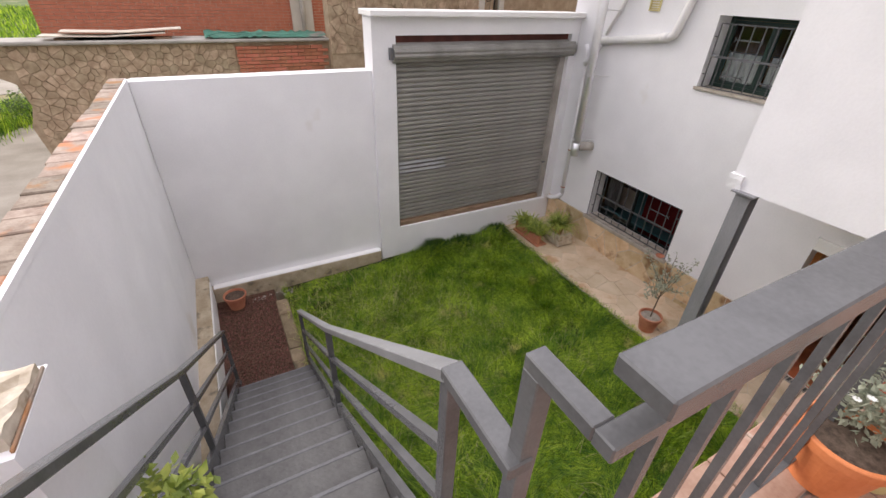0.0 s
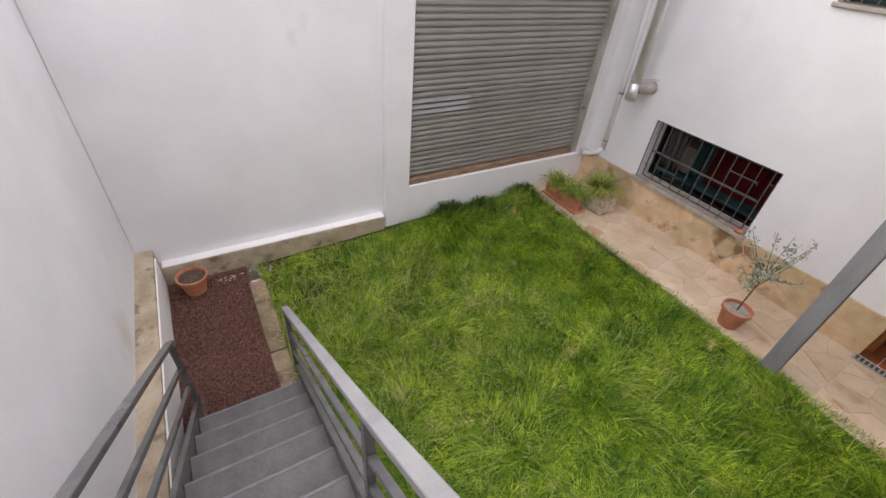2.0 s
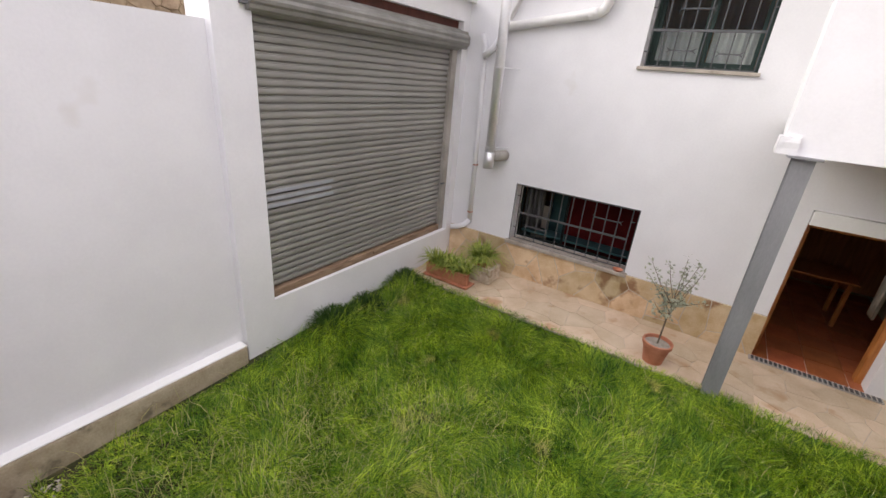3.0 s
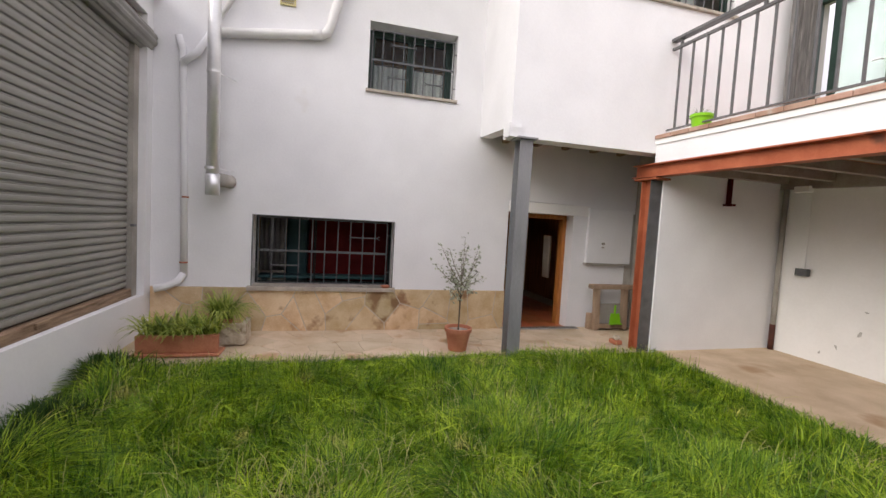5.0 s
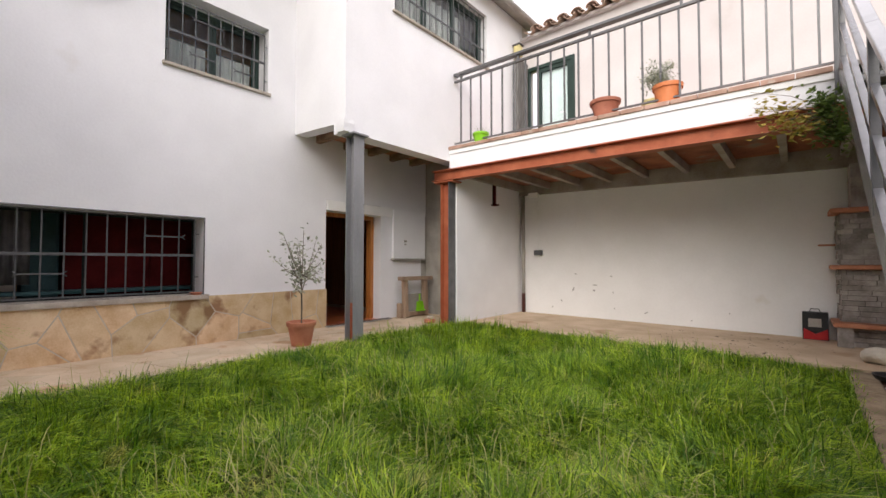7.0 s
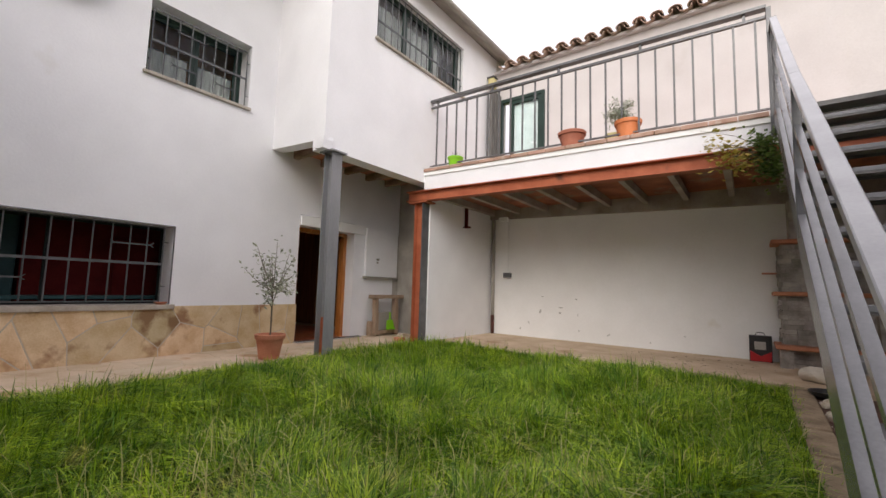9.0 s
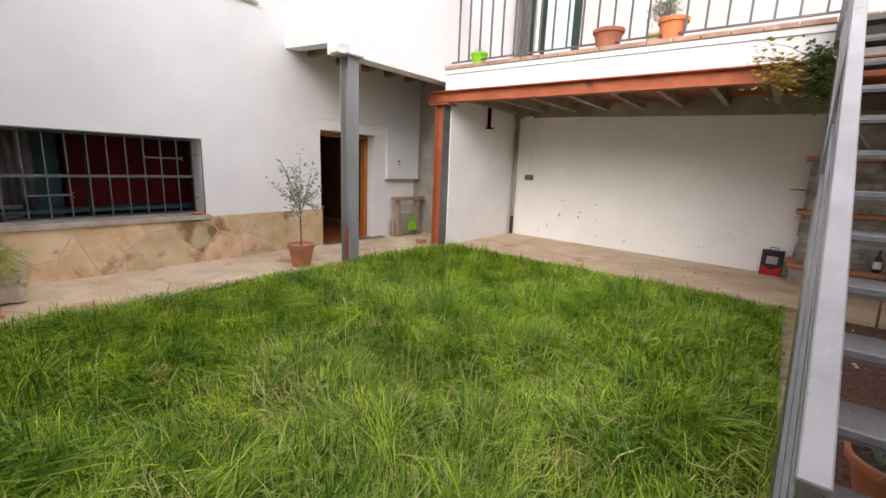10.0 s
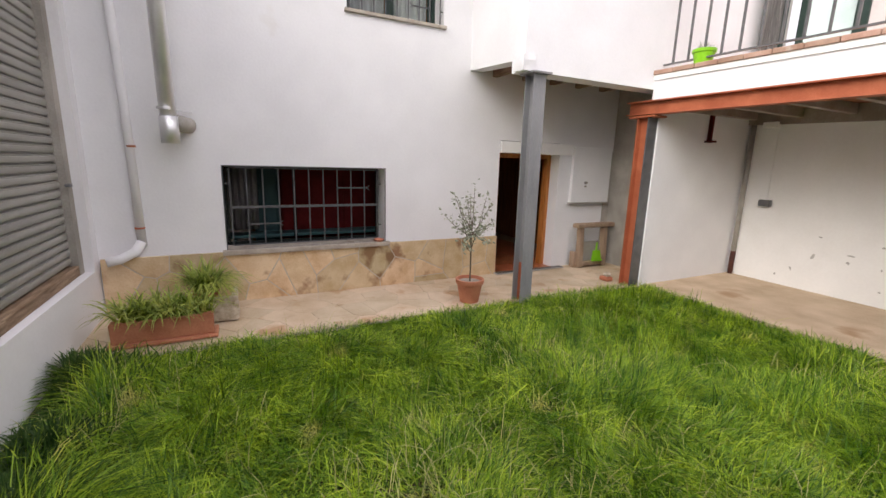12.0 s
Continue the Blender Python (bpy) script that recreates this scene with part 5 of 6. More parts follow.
part("lower_rail", bevelled(box(B(), 6.24, 6.31, -2.52, -2.06, 0.02, 0.09), 0.006), PALE_WOOD, stand)
part("back_board", bevelled(box(B(), 6.34, 6.37, -2.55, -2.0, 0.0, 0.42), 0.004), CEMENT, stand)
part("brace", bevelled(box(B(), 6.30, 6.40, -1.98, -1.90, 0.0, 0.26), 0.006), PALE_WOOD, stand)
pan = thing("dustpan", (6.2, -2.33, 0.09), "bright lime-green plastic dustpan leaning on the stand", "dustpan")
bm = prism(B(), [(6.2, -2.45, 0.1), (6.2, -2.22, 0.1), (6.215, -2.25, 0.28), (6.215, -2.42, 0.28)], (0.012, 0, 0))
prism(bm, [(6.17, -2.45, 0.1), (6.17, -2.22, 0.1), (6.2, -2.22, 0.1), (6.2, -2.45, 0.1)], (0, 0, 0.02))
part("pan", bevelled(bm, 0.004), PLASTIC_LIME, pan)
part("handle", bevelled(box(B(), 6.212, 6.228, -2.35, -2.315, 0.28, 0.42), 0.005), PLASTIC_LIME, pan)
brk = thing("brick_stub", (5.46, -1.85, 0.0), "broken bricks beside the column foot", "brick")
part("brick", bevelled(box(B(), 5.40, 5.56, -1.86, -1.74, 0.0, 0.06), 0.01), BRICK_RED, brk)
part("rubble", bevelled(box(B(), 5.42, 5.52, -1.85, -1.76, 0.06, 0.12), 0.02), LIMESTONE, brk)

# ---- pipes on the walls ----
flue = thing("flue_pipe", (6.3, 3.75, 1.85), "shiny stainless steel flue pipe on wall brackets", "flue")
flue_tube = part("pipe", tube(B(), [(6.21, 3.74, 1.88), (6.21, 3.76, 4.0), (6.21, 3.78, 6.9)], 0.075, 20, True), STAINLESS, flue, smooth=True)
for z in (2.12, 3.3, 4.35, 5.2):
    part("collar", tube(B(), [(6.21, 3.755, z), (6.21, 3.755, z + 0.03)], 0.081, 20), STAINLESS, flue_tube)
    part("bracket", tube(B(), [(6.23, 3.70, z + 0.015), (6.5, 3.55, z + 0.015)], 0.008, 6), STAINLESS, flue)
part("end_cap", tube(B(), [(6.21, 3.738, 1.80), (6.21, 3.74, 2.06)], 0.084, 20), STAINLESS, flue, "stainless cap with drain", True)
part("elbow", tube(B(), [(6.24, 3.68, 2.0), (6.42, 3.62, 2.0), (6.5, 3.60, 2.0)], 0.085, 18), CEMENT, flue, "grey wall sleeve", True)
wpipe = thing("drain_pipe", (6.43, 4.1, 0.75), "white-painted drain pipe with ball joint", "pipe")
drain_tube = part("pipe", tube(B(), [(6.475, 4.12, 0.72), (6.475, 4.14, 2.2), (6.47, 4.18, 3.62), (6.44, 4.22, 3.78)], 0.042, 14), WHITE, wpipe, smooth=True)
part("elbow", tube(B(), [(6.475, 4.12, 0.76), (6.44, 4.18, 0.66), (6.38, 4.30, 0.60), (6.34, 4.42, 0.58)], 0.048, 14), WHITE, wpipe, smooth=True)
part("branch", tube(B(), [(6.42, 4.16, 3.45), (6.44, 4.0, 3.6), (6.46, 3.86, 3.86)], 0.045, 14), WHITE, wpipe, smooth=True)
for z in (0.9, 1.75):
    part("clip", tube(B(), [(6.475, 4.125, z), (6.475, 4.125, z + 0.02)], 0.047, 14), BRICK_RED, drain_tube, "rusty pipe clip")
slant = thing("waste_pipe", (6.42, 3.0, 3.9), "white-painted waste pipe slanting up the wall", "pipe")
part("pipe", tube(B(), [(6.44, 3.86, 3.87), (6.43, 2.5, 4.06), (6.43, 2.43, 4.1), (6.43, 2.39, 4.2), (6.44, 2.24, 4.82), (6.5, 2.22, 4.87)], 0.062, 14), PVC, slant, smooth=True)
part("collar", tube(B(), [(6.43, 2.62, 4.043), (6.43, 2.5, 4.06)], 0.07, 14), PVC, slant, smooth=True)
part("thin_pipe", tube(B(), [(6.46, 3.8, 3.98), (6.46, 3.5, 4.58), (6.48, 3.46, 4.61)], 0.03, 10), PVC, slant, smooth=True)
vent = thing("wall_vent", (6.48, 2.95, 4.4), "yellowed square louvre vent on the wall", "vent")
part("frame", holed(B(), (2.85, 3.05), (4.39, 4.59), [(2.87, 3.03, 4.41, 4.57)], lambda u, v, s: (6.475 + 0.025 * s, u, v)), YELLOW_VENT, vent)
for k in range(5):
    part("louvre", bar(B(), (6.488, 2.87, 4.425 + k * 0.032), (6.488, 3.03, 4.425 + k * 0.032), 0.022, 0.006, (-0.6, 0, 1)), YELLOW_VENT, vent)

# ---- terrace bay ----
bay_pipe = thing("corner_pipe", (5.03, -4.185, 0.0), "grey and rust-coloured pipe up the bay corner", "pipe")
part("pipe", tube(B(), [(5.03, -4.185, 0.0), (5.03, -4.185, 2.4)], 0.035, 12), CEMENT, bay_pipe, smooth=True)
part("rust_foot", tube(B(), [(5.03, -4.185, 0.0), (5.03, -4.185, 0.38)], 0.037, 12), LINTEL_BROWN, bay_pipe, smooth=True)
sock = thing("socket_box", (4.67, -4.16, 1.2), "dark grey outdoor socket box with thin conduit", "socket")
part("casing", bevelled(box(B(), 4.59, 4.75, -4.18, -4.10, 1.16, 1.26), 0.008), RAIL_DARK, sock)
part("conduit", tube(B(), [(4.67, -4.165, 1.26), (4.67, -4.165, 2.4)], 0.01, 8), WHITE_OLD, sock)
lamp_b = thing("junction_box", (4.75, -4.15, 2.44), "small white junction box under the joists", "box")
part("casing", bevelled(box(B(), 4.66, 4.86, -4.19, -4.08, 2.33, 2.42), 0.008), WHITE_OLD, lamp_b)
hook = thing("steel_bracket", (5.08, -3.18, 2.1), "dark red steel angle hanging on the side wall", "bracket")
part("strap", box(B(), 5.05, 5.1, -3.20, -3.15, 2.1, 2.58), CURTAIN_RED, hook)
part("foot", box(B(), 4.98, 5.1, -3.20, -3.10, 2.085, 2.11), CURTAIN_RED, hook)
chips = B()
for cx, cz, w, h, a in ((3.97, 0.51, 0.05, 0.09, 0.4), (3.55, 0.6, 0.1, 0.03, 0.1), (3.56, 0.5, 0.07, 0.05, -0.3), (4.21, 0.28, 0.03, 0.09, -0.5), (3.92, 0.8, 0.06, 0.025, 0.0),
                        (3.25, 0.77, 0.05, 0.03, 0.2), (3.22, 0.48, 0.03, 0.05, 0.0), (3.2, 0.2, 0.04, 0.03, 0.0), (2.67, 0.17, 0.12, 0.03, -0.5), (4.4, 0.15, 0.03, 0.05, 0.3),
                        (2.0, 0.1, 0.04, 0.03, 0.2), (1.5, 0.25, 0.03, 0.03, 0.0)):
    pts = []
    for q in range(9):
        an = 2 * math.pi * q / 9
        du, dv = w / 2 * math.cos(an) * rnd.uniform(0.35, 1.1), h / 2 * math.sin(an) * rnd.uniform(0.35, 1.1)
        u, v = du * math.cos(a) - dv * math.sin(a), du * math.sin(a) + dv * math.cos(a)
        pts.append((cx + u, back_y(cx + u) + 0.001, cz + v))
    prism(chips, pts, (0, 0.004, 0))
setting("trim_plaster_chips", chips, CHIP, "grey chips where plaster has come off", "chips")

# barbecue
bbq = thing("barbecue", (-0.15, -3.8, 0.0), "built grey split-stone barbecue with terracotta slabs", "barbecue")
part("core", box(B(), -0.72, 0.30, -3.985, -3.62, 0.0, 1.62), BBQ_STONE, bbq)
for r in range(26):
    z0 = 0.0 + r * 0.062
    if 0.95 < z0 + 0.03 < 1.02:
        continue
    x = -0.72
    while x < 0.3:
        ln = rnd.uniform(0.12, 0.3)
        part("stone", box(B(), x, min(x + ln, 0.31) - 0.006, -3.63, -3.60 + rnd.uniform(0, 0.03), z0, z0 + 0.056), BBQ_STONE, bbq)
        x += ln
    yy = -3.98
    while yy < -3.63:
        ln = rnd.uniform(0.12, 0.26)
        part("stone", box(B(), 0.29, 0.31 + rnd.uniform(0, 0.03), yy, min(yy + ln, -3.62) - 0.006, z0, z0 + 0.056), BBQ_STONE, bbq)
        yy += ln
for z, xe, ye, nm in ((0.24, 0.40, -3.40, "low_slab"), (0.93, 0.40, -3.50, "mid_slab"), (1.62, 0.40, -3.45, "top_slab")):
    part(nm, bevelled(box(B(), -0.74, xe, -3.98, ye, z, z + 0.055), 0.01), TERRACOTTA, bbq, "terracotta slab")
part("leg_low", box(B(), 0.22, 0.36, -3.6, -3.46, 0.0, 0.24), BBQ_STONE, bbq)
part("chimney", box(B(), -0.62, 0.2, -3.98, -3.6, 1.675, 2.22), BBQ_STONE, bbq)
part("grill", bar(B(), (0.2, -3.9, 1.24), (0.50, -3.9, 1.24), 0.12, 0.02), BRICK_RED, bbq, "rusty grill handle")
bag = thing("charcoal_bag", (0.47, -3.95, 0.0), "black and red printed charcoal bag with handle", "bag")
bm = box(B(), 0.42, 0.68, -4.02, -3.89, 0.0, 0.36)
bmesh.ops.subdivide_edges(bm, edges=list(bm.edges), cuts=2, use_grid_fill=True)
for v in bm.verts:
    v.co += Vector((0, noise.noise(v.co * 6) * 0.02, 0))
bag_body = part("sack", bm, BLACK, bag)
bm = prism(B(), [(0.43, -3.876, 0.01), (0.67, -3.876, 0.01), (0.67, -3.876, 0.15), (0.55, -3.876, 0.08), (0.43, -3.876, 0.15)], (0, 0.006, 0))
part("red_print", bm, RED_PLASTIC, bag_body)
part("grey_print", box(B(), 0.49, 0.62, -3.876, -3.87, 0.17, 0.28), CEMENT, bag_body)
part("handle", tube(B(), [(0.49, -3.96, 0.35), (0.51, -3.96, 0.40), (0.59, -3.96, 0.40), (0.61, -3.96, 0.35)], 0.006, 6), BLACK, bag_body)


# ---- pots and plants ----
def pot(base, r, h, material, label, name="flower_pot", lip=0.18, earth=True, category="flower pot", seg=44, topping=None):
    p = thing(name, base, label, category)
    prof = [(r * 0.68, 0.0), (r * 0.93, h * (1 - lip)), (r * 1.02, h * (1 - lip)), (r * 1.05, h * 0.98), (r * 1.03, h), (r * 0.93, h), (r * 0.88, h * 0.86), (r * 0.5, h * 0.84)]
    part("pot", lathe(B(), prof, base, seg), material, p)
    if earth:
        bm = lathe(B(), [(r * 0.86, h * 0.83), (r * 0.885, h * 0.865), (r * 0.4, h * 0.885)], base, seg)
        part("earth", bm, topping or EARTH, p)
    return p


def tuft(p, centre, n, length, spread, r, material=LEAF, w=0.011):
    """Arching strap leaves from one crown."""
    bm = B()
    for _ in range(n):
        a = r.uniform(0, 2 * math.pi)
        d = Vector((math.cos(a), math.sin(a), 0))
        c0 = Vector(centre) + Vector((r.uniform(-1, 1) * spread[0], r.uniform(-1, 1) * spread[1], 0))
        ln, droop = length * r.uniform(0.6, 1.15), r.uniform(0.35, 1.0)
        s = Vector((-d.y, d.x, 0))
        prev = None
        for k in range(6):
            q = k / 5
            c = c0 + d * (ln * droop * q) + Vector((0, 0, ln * (q * 1.05 - droop * 1.05 * q * q)))
            ww = w * (1 - q ** 2 * 0.92) / 2
            cur_ = (bm.verts.new(c - s * ww), bm.verts.new(c + s * ww))
            if prev:
                bm.faces.new((prev[0], prev[1], cur_[1], cur_[0]))
            prev = cur_
    return part("foliage", bm, material, p)


planter = thing("window_box", (5.23, 3.84, 0.0), "terracotta-coloured window box of strap-leaved plants on the path", "planter")
bm = B()
prism(bm, [(5.38, 3.45, 0.03), (5.38, 4.25, 0.03), (5.48, 4.25, 0.03), (5.48, 3.45, 0.03)], (0, 0, 0.2))
for v in bm.verts:
    if v.co.z < 0.1:
        v.co.x += 0.02 if v.co.x < 5.48 else -0.02
part("trough", bevelled(bm, 0.008), TERRACOTTA, planter)
part("earth", box(B(), 5.41, 5.58, 3.49, 4.21, 0.19, 0.205), EARTH, planter)
part("saucer", bevelled(box(B(), 5.35, 5.62, 3.42, 4.28, 0.0, 0.03), 0.008), TERRACOTTA, planter)
tuft(planter, (5.5, 3.84, 0.215), 420, 0.42, (0.1, 0.37), rnd, LEAF_PALE, 0.02)
trough = thing("stone_trough", (5.99, 3.47, 0.0), "rough pale stone trough holding a potted plant", "trough")
bm = B()
holed(bm, (5.76, 6.13), (3.23, 3.67), [(5.82, 6.13, 3.29, 3.61)], lambda u, v, s: (u, v, 0.02 + 0.24 * s))
box(bm, 5.78, 6.17, 3.25, 3.65, 0.0, 0.06)
bmesh.ops.subdivide_edges(bm, edges=list(bm.edges), cuts=2, use_grid_fill=True)
for v in bm.verts:
    v.co += Vector((noise.noise(v.co * 8), noise.noise(v.co * 8 + Vector((5, 0, 0))), noise.noise(v.co * 8 + Vector((0, 3, 0))))) * 0.02
part("basin", bm, LIMESTONE, trough)
p2 = pot((5.96, 3.53, 0.06), 0.12, 0.24, TERRACOTTA, "small terracotta pot of strap-leaved plant standing in the trough")
tuft(p2, (5.96, 3.53, 0.29), 330, 0.5, (0.1, 0.1), rnd, LEAF_PALE, 0.02)
tree_pot = pot((5.4, 0.65, 0.0), 0.17, 0.29, TERRACOTTA, "terracotta pot holding a small olive tree", topping=PEBBLE)
olive = thing("olive_tree", (5.4, 0.65, 0.22), "young slender olive tree with sparse grey-green leaves", "tree")
trunk_pts = [(5.4, 0.65, 0.22), (5.405, 0.645, 0.45), (5.42, 0.64, 0.66)]
part("trunk", tube(B(), trunk_pts, [0.013, 0.011, 0.009], 8), BARK, olive)
limbs, crown = B(), B()
for k in range(15):
    a = k * 2.4
    top = Vector((5.42 + math.cos(a) * rnd.uniform(0.1, 0.42), 0.64 + math.sin(a) * rnd.uniform(0.14, 0.46), rnd.uniform(0.78, 1.34)))
    if k == 0:
        top = Vector((5.42, 0.62, 1.42))
    start = Vector((5.42, 0.64, rnd.uniform(0.58, 0.9) if k else 0.66))
    mid = (start + top) / 2 + Vector((0, 0, -0.03))
    tube(limbs, [start, mid, top], [0.006, 0.0045, 0.002], 6)
    for q in range(29):
        f = 0.22 + 0.81 * q / 28
        c = start * (1 - f) ** 2 + mid * 2 * f * (1 - f) + top * f * f
        leaf(crown, c + Vector((rnd.gauss(0, 0.022), rnd.gauss(0, 0.022), rnd.gauss(0, 0.022))), rnd.uniform(0.038, 0.07), rnd)
part("branch", limbs, BARK, olive)
part("crown", crown, LEAF_OLIVE, olive)
gp = pot((-0.43, 4.27, -0.2), 0.175, 0.26, TERRACOTTA, "weathered terracotta pot of dry earth on the gravel")

lime = pot((4.64, -2.12, 2.945 + fall(4.64)), 0.13, 0.2, PLASTIC_LIME, "lime-green plastic pot on the terrace edge")
tuft(lime, (4.64, -2.12, 3.12), 40, 0.16, (0.06, 0.06), rnd, LEAF_OLIVE, 0.008)
tp1 = pot((2.63, -2.14, 2.955 + fall(2.63)), 0.19, 0.25, TERRACOTTA_DARK, "dark terracotta pot standing on the terrace edge")
tp2 = pot((1.88, -2.15, 2.955 + fall(1.88)), 0.165, 0.27, TERRACOTTA_ORANGE, "bright orange pot of small white daisies on the terrace edge")
bm = B()
leafy(bm, 1100, (1.98, -2.16, 3.33), (0.15, 0.12, 0.15), 0.036, rnd)
part("foliage", bm, LEAF_OLIVE, tp2)
for k in range(12):
    c = Vector((1.90 + rnd.gauss(0, 0.1), -2.15 + rnd.gauss(0, 0.1), 3.40 + rnd.uniform(-0.06, 0.12)))
    bm = B()
    for q in range(8):
        a = q * math.pi / 4
        d = Vector((math.cos(a), math.sin(a), 0.15))
        s = Vector((-d.y, d.x, 0)) * 0.006
        bm.faces.new([bm.verts.new(x) for x in (c, c + d * 0.009 + s, c + d * 0.017, c + d * 0.009 - s)])
    part("flower", bm, PETAL, tp2)
tp2b = pot((2.08, -2.24, 2.94 + fall(2.08)), 0.12, 0.17, YELLOW_VENT, "small mustard-yellow pot behind the orange pot")

# climbing rose at the terrace end
rose = thing("climbing_rose", (0.52, -1.8, 0.0), "climbing rose trailing over the terrace end", "climber")
stem_pts = [(-0.35, -2.05, -0.05), (-0.3, -2.05, 1.3), (0.2, -1.9, 1.95), (0.4, -1.80, 2.25), (0.42, -1.82, 2.6)]
part("stem", tube(B(), stem_pts, [0.012, 0.011, 0.009, 0.006, 0.003], 7), BARK, rose)
twigs, green, pale = B(), B(), B()
for k in range(46):
    young = k % 3 == 0
    f = rnd.uniform(0.75, 0.88) if young else rnd.uniform(0.68, 0.99)
    i0 = min(int(f * 4), 3)
    a = Vector(stem_pts[i0]).lerp(Vector(stem_pts[i0 + 1]), f * 4 - i0)
    b = a + (Vector((rnd.uniform(0.3, 0.66), rnd.uniform(-0.02, 0.14), rnd.uniform(-0.12, 0.34))) if young else
             Vector((rnd.uniform(-0.1, 0.24), rnd.uniform(-0.08, 0.16), rnd.uniform(-0.26, 0.12))))
    tube(twigs, [a, (a + b) / 2 + Vector((0, 0, 0.05)), b], [0.004, 0.003, 0.0015], 5)
    bm = pale if young else green
    for q in range(15 if young else 22):
        g_ = (0.6 if young else 0.25) + (0.42 if young else 0.8) * q / 20
        leaf(bm, a.lerp(b, g_) + Vector((rnd.gauss(0, 0.045), rnd.gauss(0, 0.045), rnd.gauss(0, 0.05))), rnd.uniform(0.045, 0.085), rnd, 0.6)
part("cane", twigs, BARK, rose)
part("foliage", green, LEAF, rose)
part("young_foliage", pale, LEAF_TURNING, rose, "yellowish young leaves")
shrub = thing("potted_shrub", (-0.66, -0.85, -0.1), "bright green shrub rising beside the stair rail", "shrub")
part("stem", tube(B(), [(-0.70, -0.62, -0.16), (-0.70, -0.7, 1.6), (-0.56, -0.86, 2.64)], [0.014, 0.01, 0.005], 7), BARK, shrub)
bm = B()
leafy(bm, 150, (-0.54, -0.88, 2.66), (0.15, 0.15, 0.11), 0.07, rnd)
part("foliage", bm, LEAF_PALE, shrub)

# under the stairs
for k in range(9):
    c = Vector((0.09 + rnd.uniform(-0.05, 0.05), -1.7 + k * 0.13 + rnd.uniform(-0.03, 0.03), 0.0))
    c.z = float(gz(c.x, c.y)) + 0.03
    chunk = thing("limestone_chunk", c, "pale broken limestone chunk lying on the gravel", "stone", group="limestone chunks by the stairs")
    bm = B()
    bmesh.ops.create_icosphere(bm, subdivisions=2, radius=rnd.uniform(0.045, 0.075), matrix=Matrix.Translation(c) @ Matrix.Diagonal((1, rnd.uniform(0.7, 1.2), 0.65, 1)))
    for v in bm.verts:
        v.co += Vector((noise.noise(v.co * 17), noise.noise(v.co * 17 + Vector((3, 0, 0))), noise.noise(v.co * 17 + Vector((0, 9, 0))))) * 0.025
    part("stone", bm, LIMESTONE, chunk)
up = pot((-0.1, 0.9, float(gz(-0.1, 0.9))), 0.2, 0.26, TERRACOTTA, "wide terracotta pot under the stairs")
tuft(up, (-0.1, 0.9, 0.04), 90, 0.3, (0.1, 0.1), rnd, LEAF_OLIVE, 0.012)
tray = thing("black_tray", (0.06, -1.95, -0.035), "round black plastic saucer on the gravel", "saucer")
part("saucer", lathe(B(), [(0.12, 0.0), (0.15, 0.05), (0.16, 0.05), (0.14, 0.012), (0.05, 0.01)], (0.06, -1.95, -0.035), 24), BLACK, tray)
sack = thing("white_sack", (0.06, -2.55, 0.0), "crumpled white plastic sack beside the barbecue", "sack")
bm = B()
bmesh.ops.create_icosphere(bm, subdivisions=3, radius=0.16, matrix=Matrix.Translation((0.06, -2.55, 0.07)) @ Matrix.Diagonal((1.1, 0.8, 0.5, 1)))
for v in bm.verts:
    v.co += Vector((noise.noise(v.co * 7), noise.noise(v.co * 7 + Vector((3, 0, 0))), noise.noise(v.co * 7 + Vector((0, 9, 0))))) * 0.05
    v.co.z = max(v.co.z, 0.0)
part("plastic", bm, CLOTH, sack)
bottles = thing("bottle", (-0.45, -3.52, 0.295), "green glass bottle on the barbecue slab", "bottle")
glass_body = part("glass", lathe(B(), [(0.035, 0.0), (0.038, 0.02), (0.038, 0.16), (0.014, 0.22), (0.014, 0.28)], (-0.45, -3.52, 0.295), 14), GREEN_FRAME, bottles)
part("label", lathe(B(), [(0.0385, 0.05), (0.039, 0.06), (0.039, 0.13), (0.0385, 0.14)], (-0.45, -3.52, 0.295), 14), PVC, glass_body)
litter = B()
for _ in range(90):
    c = Vector((rnd.uniform(0.4, 2.2), rnd.uniform(-3.6, -2.2), 0.003))
    leaf(litter, c, rnd.uniform(0.02, 0.05), rnd, 0.05)
tagged(part("dry_leaves", litter, BARK), "scattered dry leaves on the concrete", "leaves", kind="stuff")

# ---- terrace back ----
td = thing("door_2", (4.5, -4.4, 2.93), "dark green glazed terrace door with louvred shutter", "door", kind="structure")
part("frame", holed(B(), (3.98, 5.03), (2.96, 5.12), [(4.05, 4.96, 2.98, 5.05)], lambda u, v, s: (u, -4.36 - 0.08 * s, v)), GREEN_FRAME, td)
leaf_ = part("door_leaf", holed(B(), (4.05, 4.78), (2.98, 5.05), [(4.13, 4.70, 3.08, 4.97)], lambda u, v, s: (u, -4.38 - 0.05 * s, v)), GREEN_FRAME, td)
pn = part("pane", box(B(), 4.12, 4.71, -4.41, -4.404, 3.07, 4.98), GLASS, leaf_)
pn.visible_shadow = False
part("blind", box(B(), 4.1, 4.73, -4.46, -4.45, 3.05, 5.0), DOOR_BLIND, td, "pale blind behind the glass")
part("door_handle", tube(B(), [(4.16, -4.37, 4.0), (4.16, -4.32, 4.0), (4.25, -4.31, 4.0)], 0.01, 8), STAINLESS, leaf_)
sh2 = thing("folded_shutter", (5.05, -4.1, 2.93), "weathered grey folded wooden door shutter", "shutter")
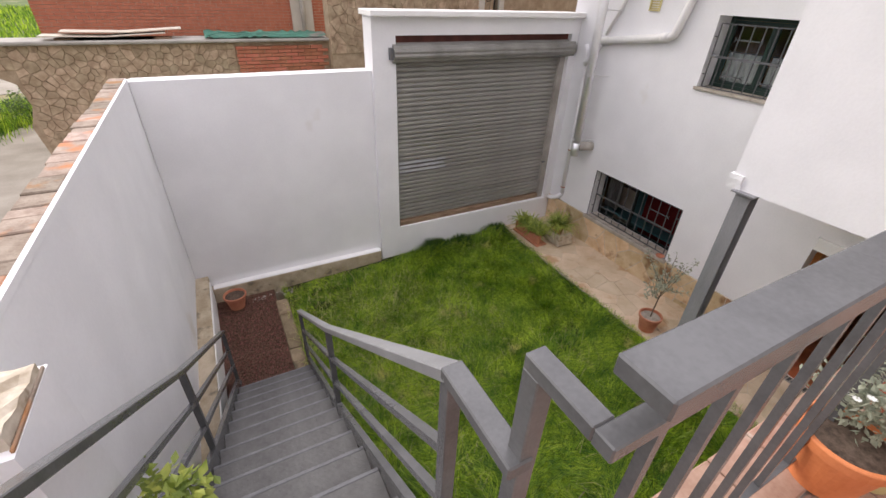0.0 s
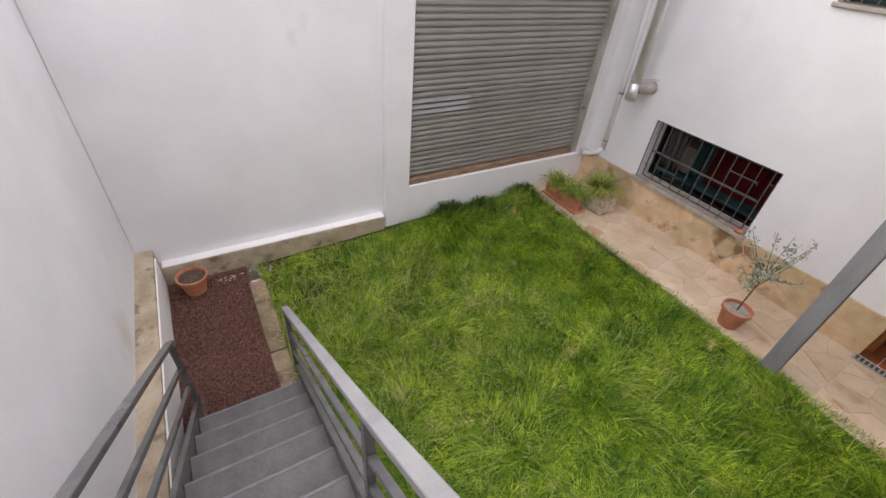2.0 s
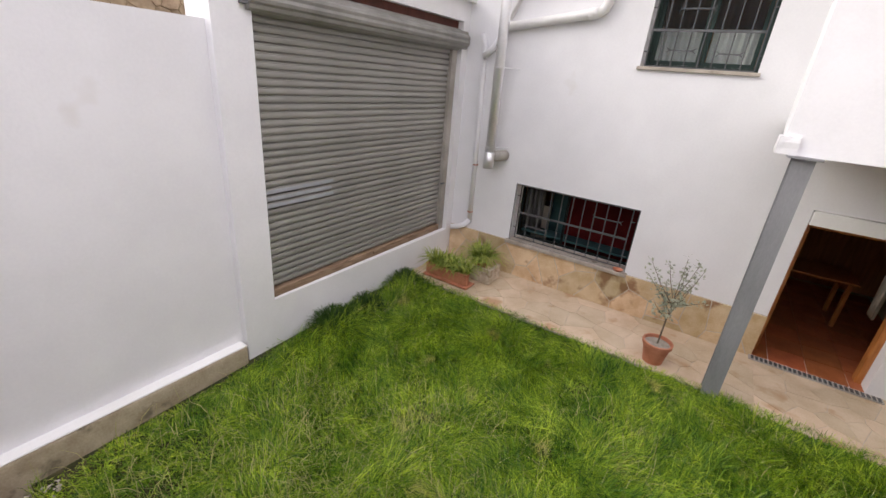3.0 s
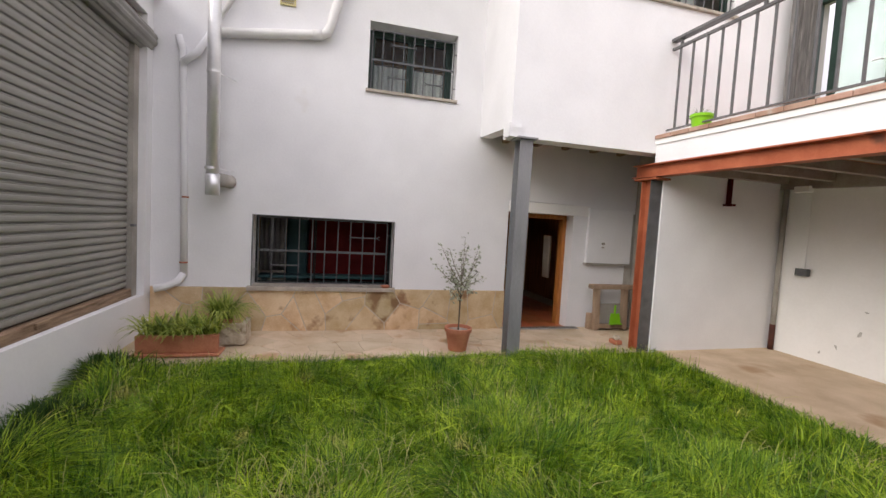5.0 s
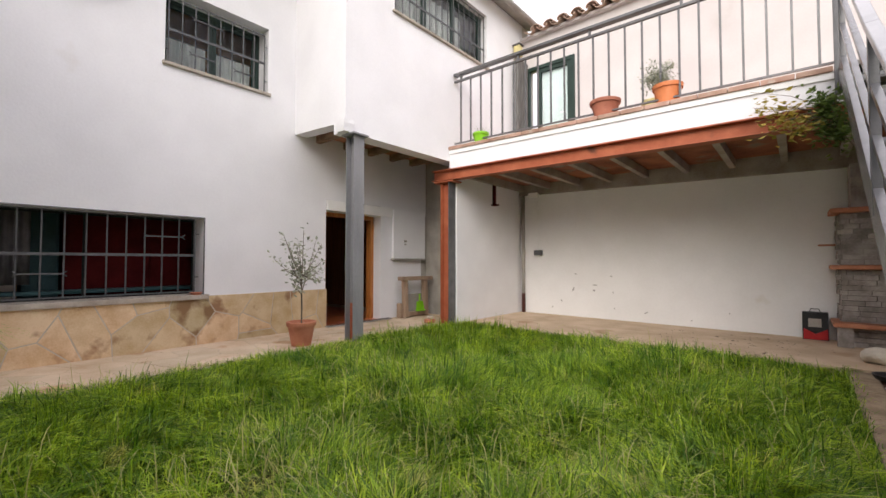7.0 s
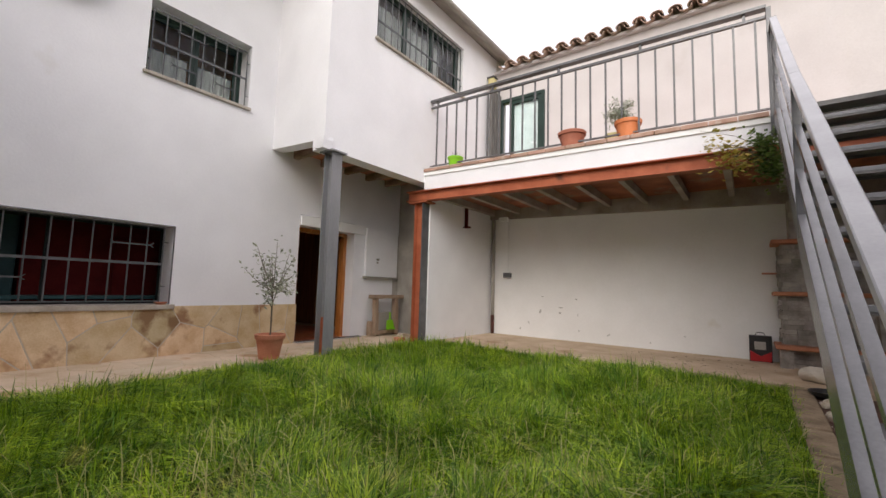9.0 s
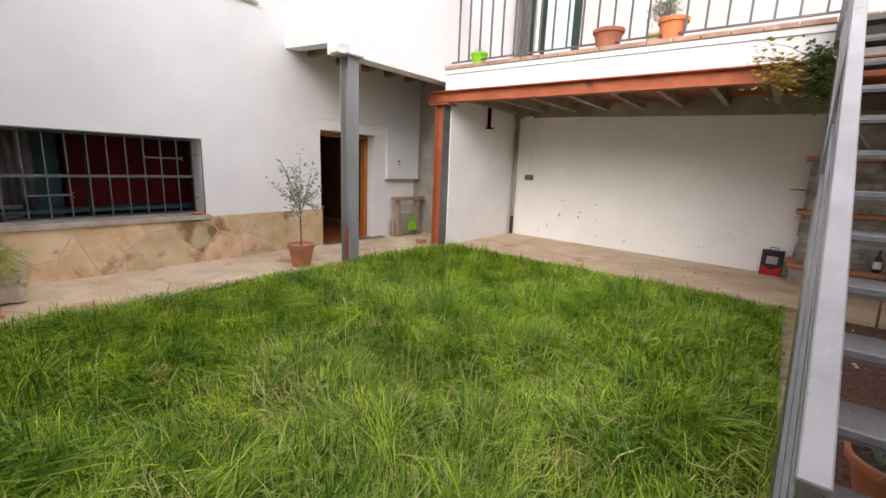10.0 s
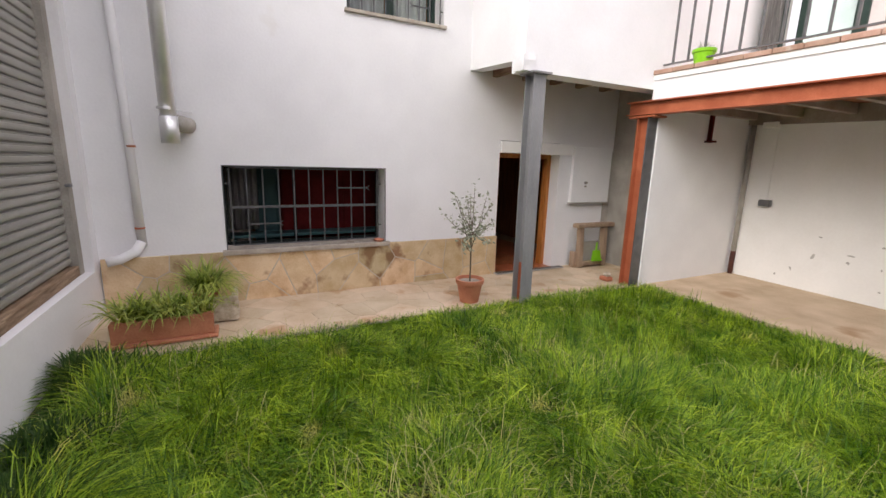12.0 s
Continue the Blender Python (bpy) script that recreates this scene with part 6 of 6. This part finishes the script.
for k in range(5):
    part("board", bevelled(box(B(), 4.98 + 0.012 * (k % 2), 5.03 + 0.012 * (k % 2), -4.34 + k * 0.085, -4.26 + k * 0.085, 2.95, 5.2), 0.005), SHUTTER_GREY, sh2)
lantern = thing("wall_lantern", (5.1, -4.1, 5.2), "small yellowed glass wall lantern", "lantern")
part("glass", bevelled(box(B(), 4.98, 5.12, -4.12, -3.98, 5.28, 5.5), 0.01), YELLOW_VENT, lantern)
part("cap", bevelled(box(B(), 4.96, 5.14, -4.14, -3.96, 5.5, 5.53), 0.006), IRON, lantern)
roof = thing("tiled_eave", (2.2, -4.3, 5.76), "row of curved clay roof tiles along the eave", "roof")
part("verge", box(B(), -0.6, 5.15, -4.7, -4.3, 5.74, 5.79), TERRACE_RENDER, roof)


def tile_mesh(flip):
    bm = B()
    rows__ = []
    for yy, r in ((0.0, 0.115), (-0.45, 0.095)):
        rows__.append([(r * math.cos(a), yy, (-r if flip else r) * math.sin(a) * 0.8 + yy * -0.22) for a in (math.pi * q / 8 for q in range(9))])
    lo = [[bm.verts.new(p) for p in row] for row in rows__]
    hi = [[bm.verts.new((p[0] * 0.85, p[1], p[2] - 0.014)) for p in row] for row in rows__]
    for q in range(8):
        bm.faces.new((lo[0][q], lo[0][q + 1], lo[1][q + 1], lo[1][q]))
        bm.faces.new((hi[1][q], hi[1][q + 1], hi[0][q + 1], hi[0][q]))
        bm.faces.new((lo[0][q], hi[0][q], hi[0][q + 1], lo[0][q + 1]))
    return mesh_of(bm, "roof_tile", ROOF_TILE, False)


T_UP, T_DOWN = tile_mesh(False), tile_mesh(True)
for k in range(19):
    for j in range(2):
        x0 = -0.5 + k * 0.29
        piece("roof_tile", T_UP, roof, (x0 - 2.2, 0.13 - j * 0.36, 0.06 + j * 0.08 + rnd.uniform(-0.008, 0.008)))
        piece("roof_tile", T_DOWN, roof, (x0 + 0.145 - 2.2, 0.13 - j * 0.36, 0.09 + j * 0.08))
eave = thing("block_eave", (5.1, -2.0, 6.1), "grey cement eave with gutter on the upper block", "eave")
part("board", prism(B(), [(4.9, -4.7, 6.06), (6.5, -4.7, 6.52), (6.5, 0.3, 6.52), (4.9, 0.3, 6.06)], (0, 0, 0.08)), CEMENT, eave)
part("gutter", tube(B(), [(4.88, -4.6, 6.07), (4.88, 0.35, 6.07)], 0.06, 12), CEMENT, eave, smooth=True)
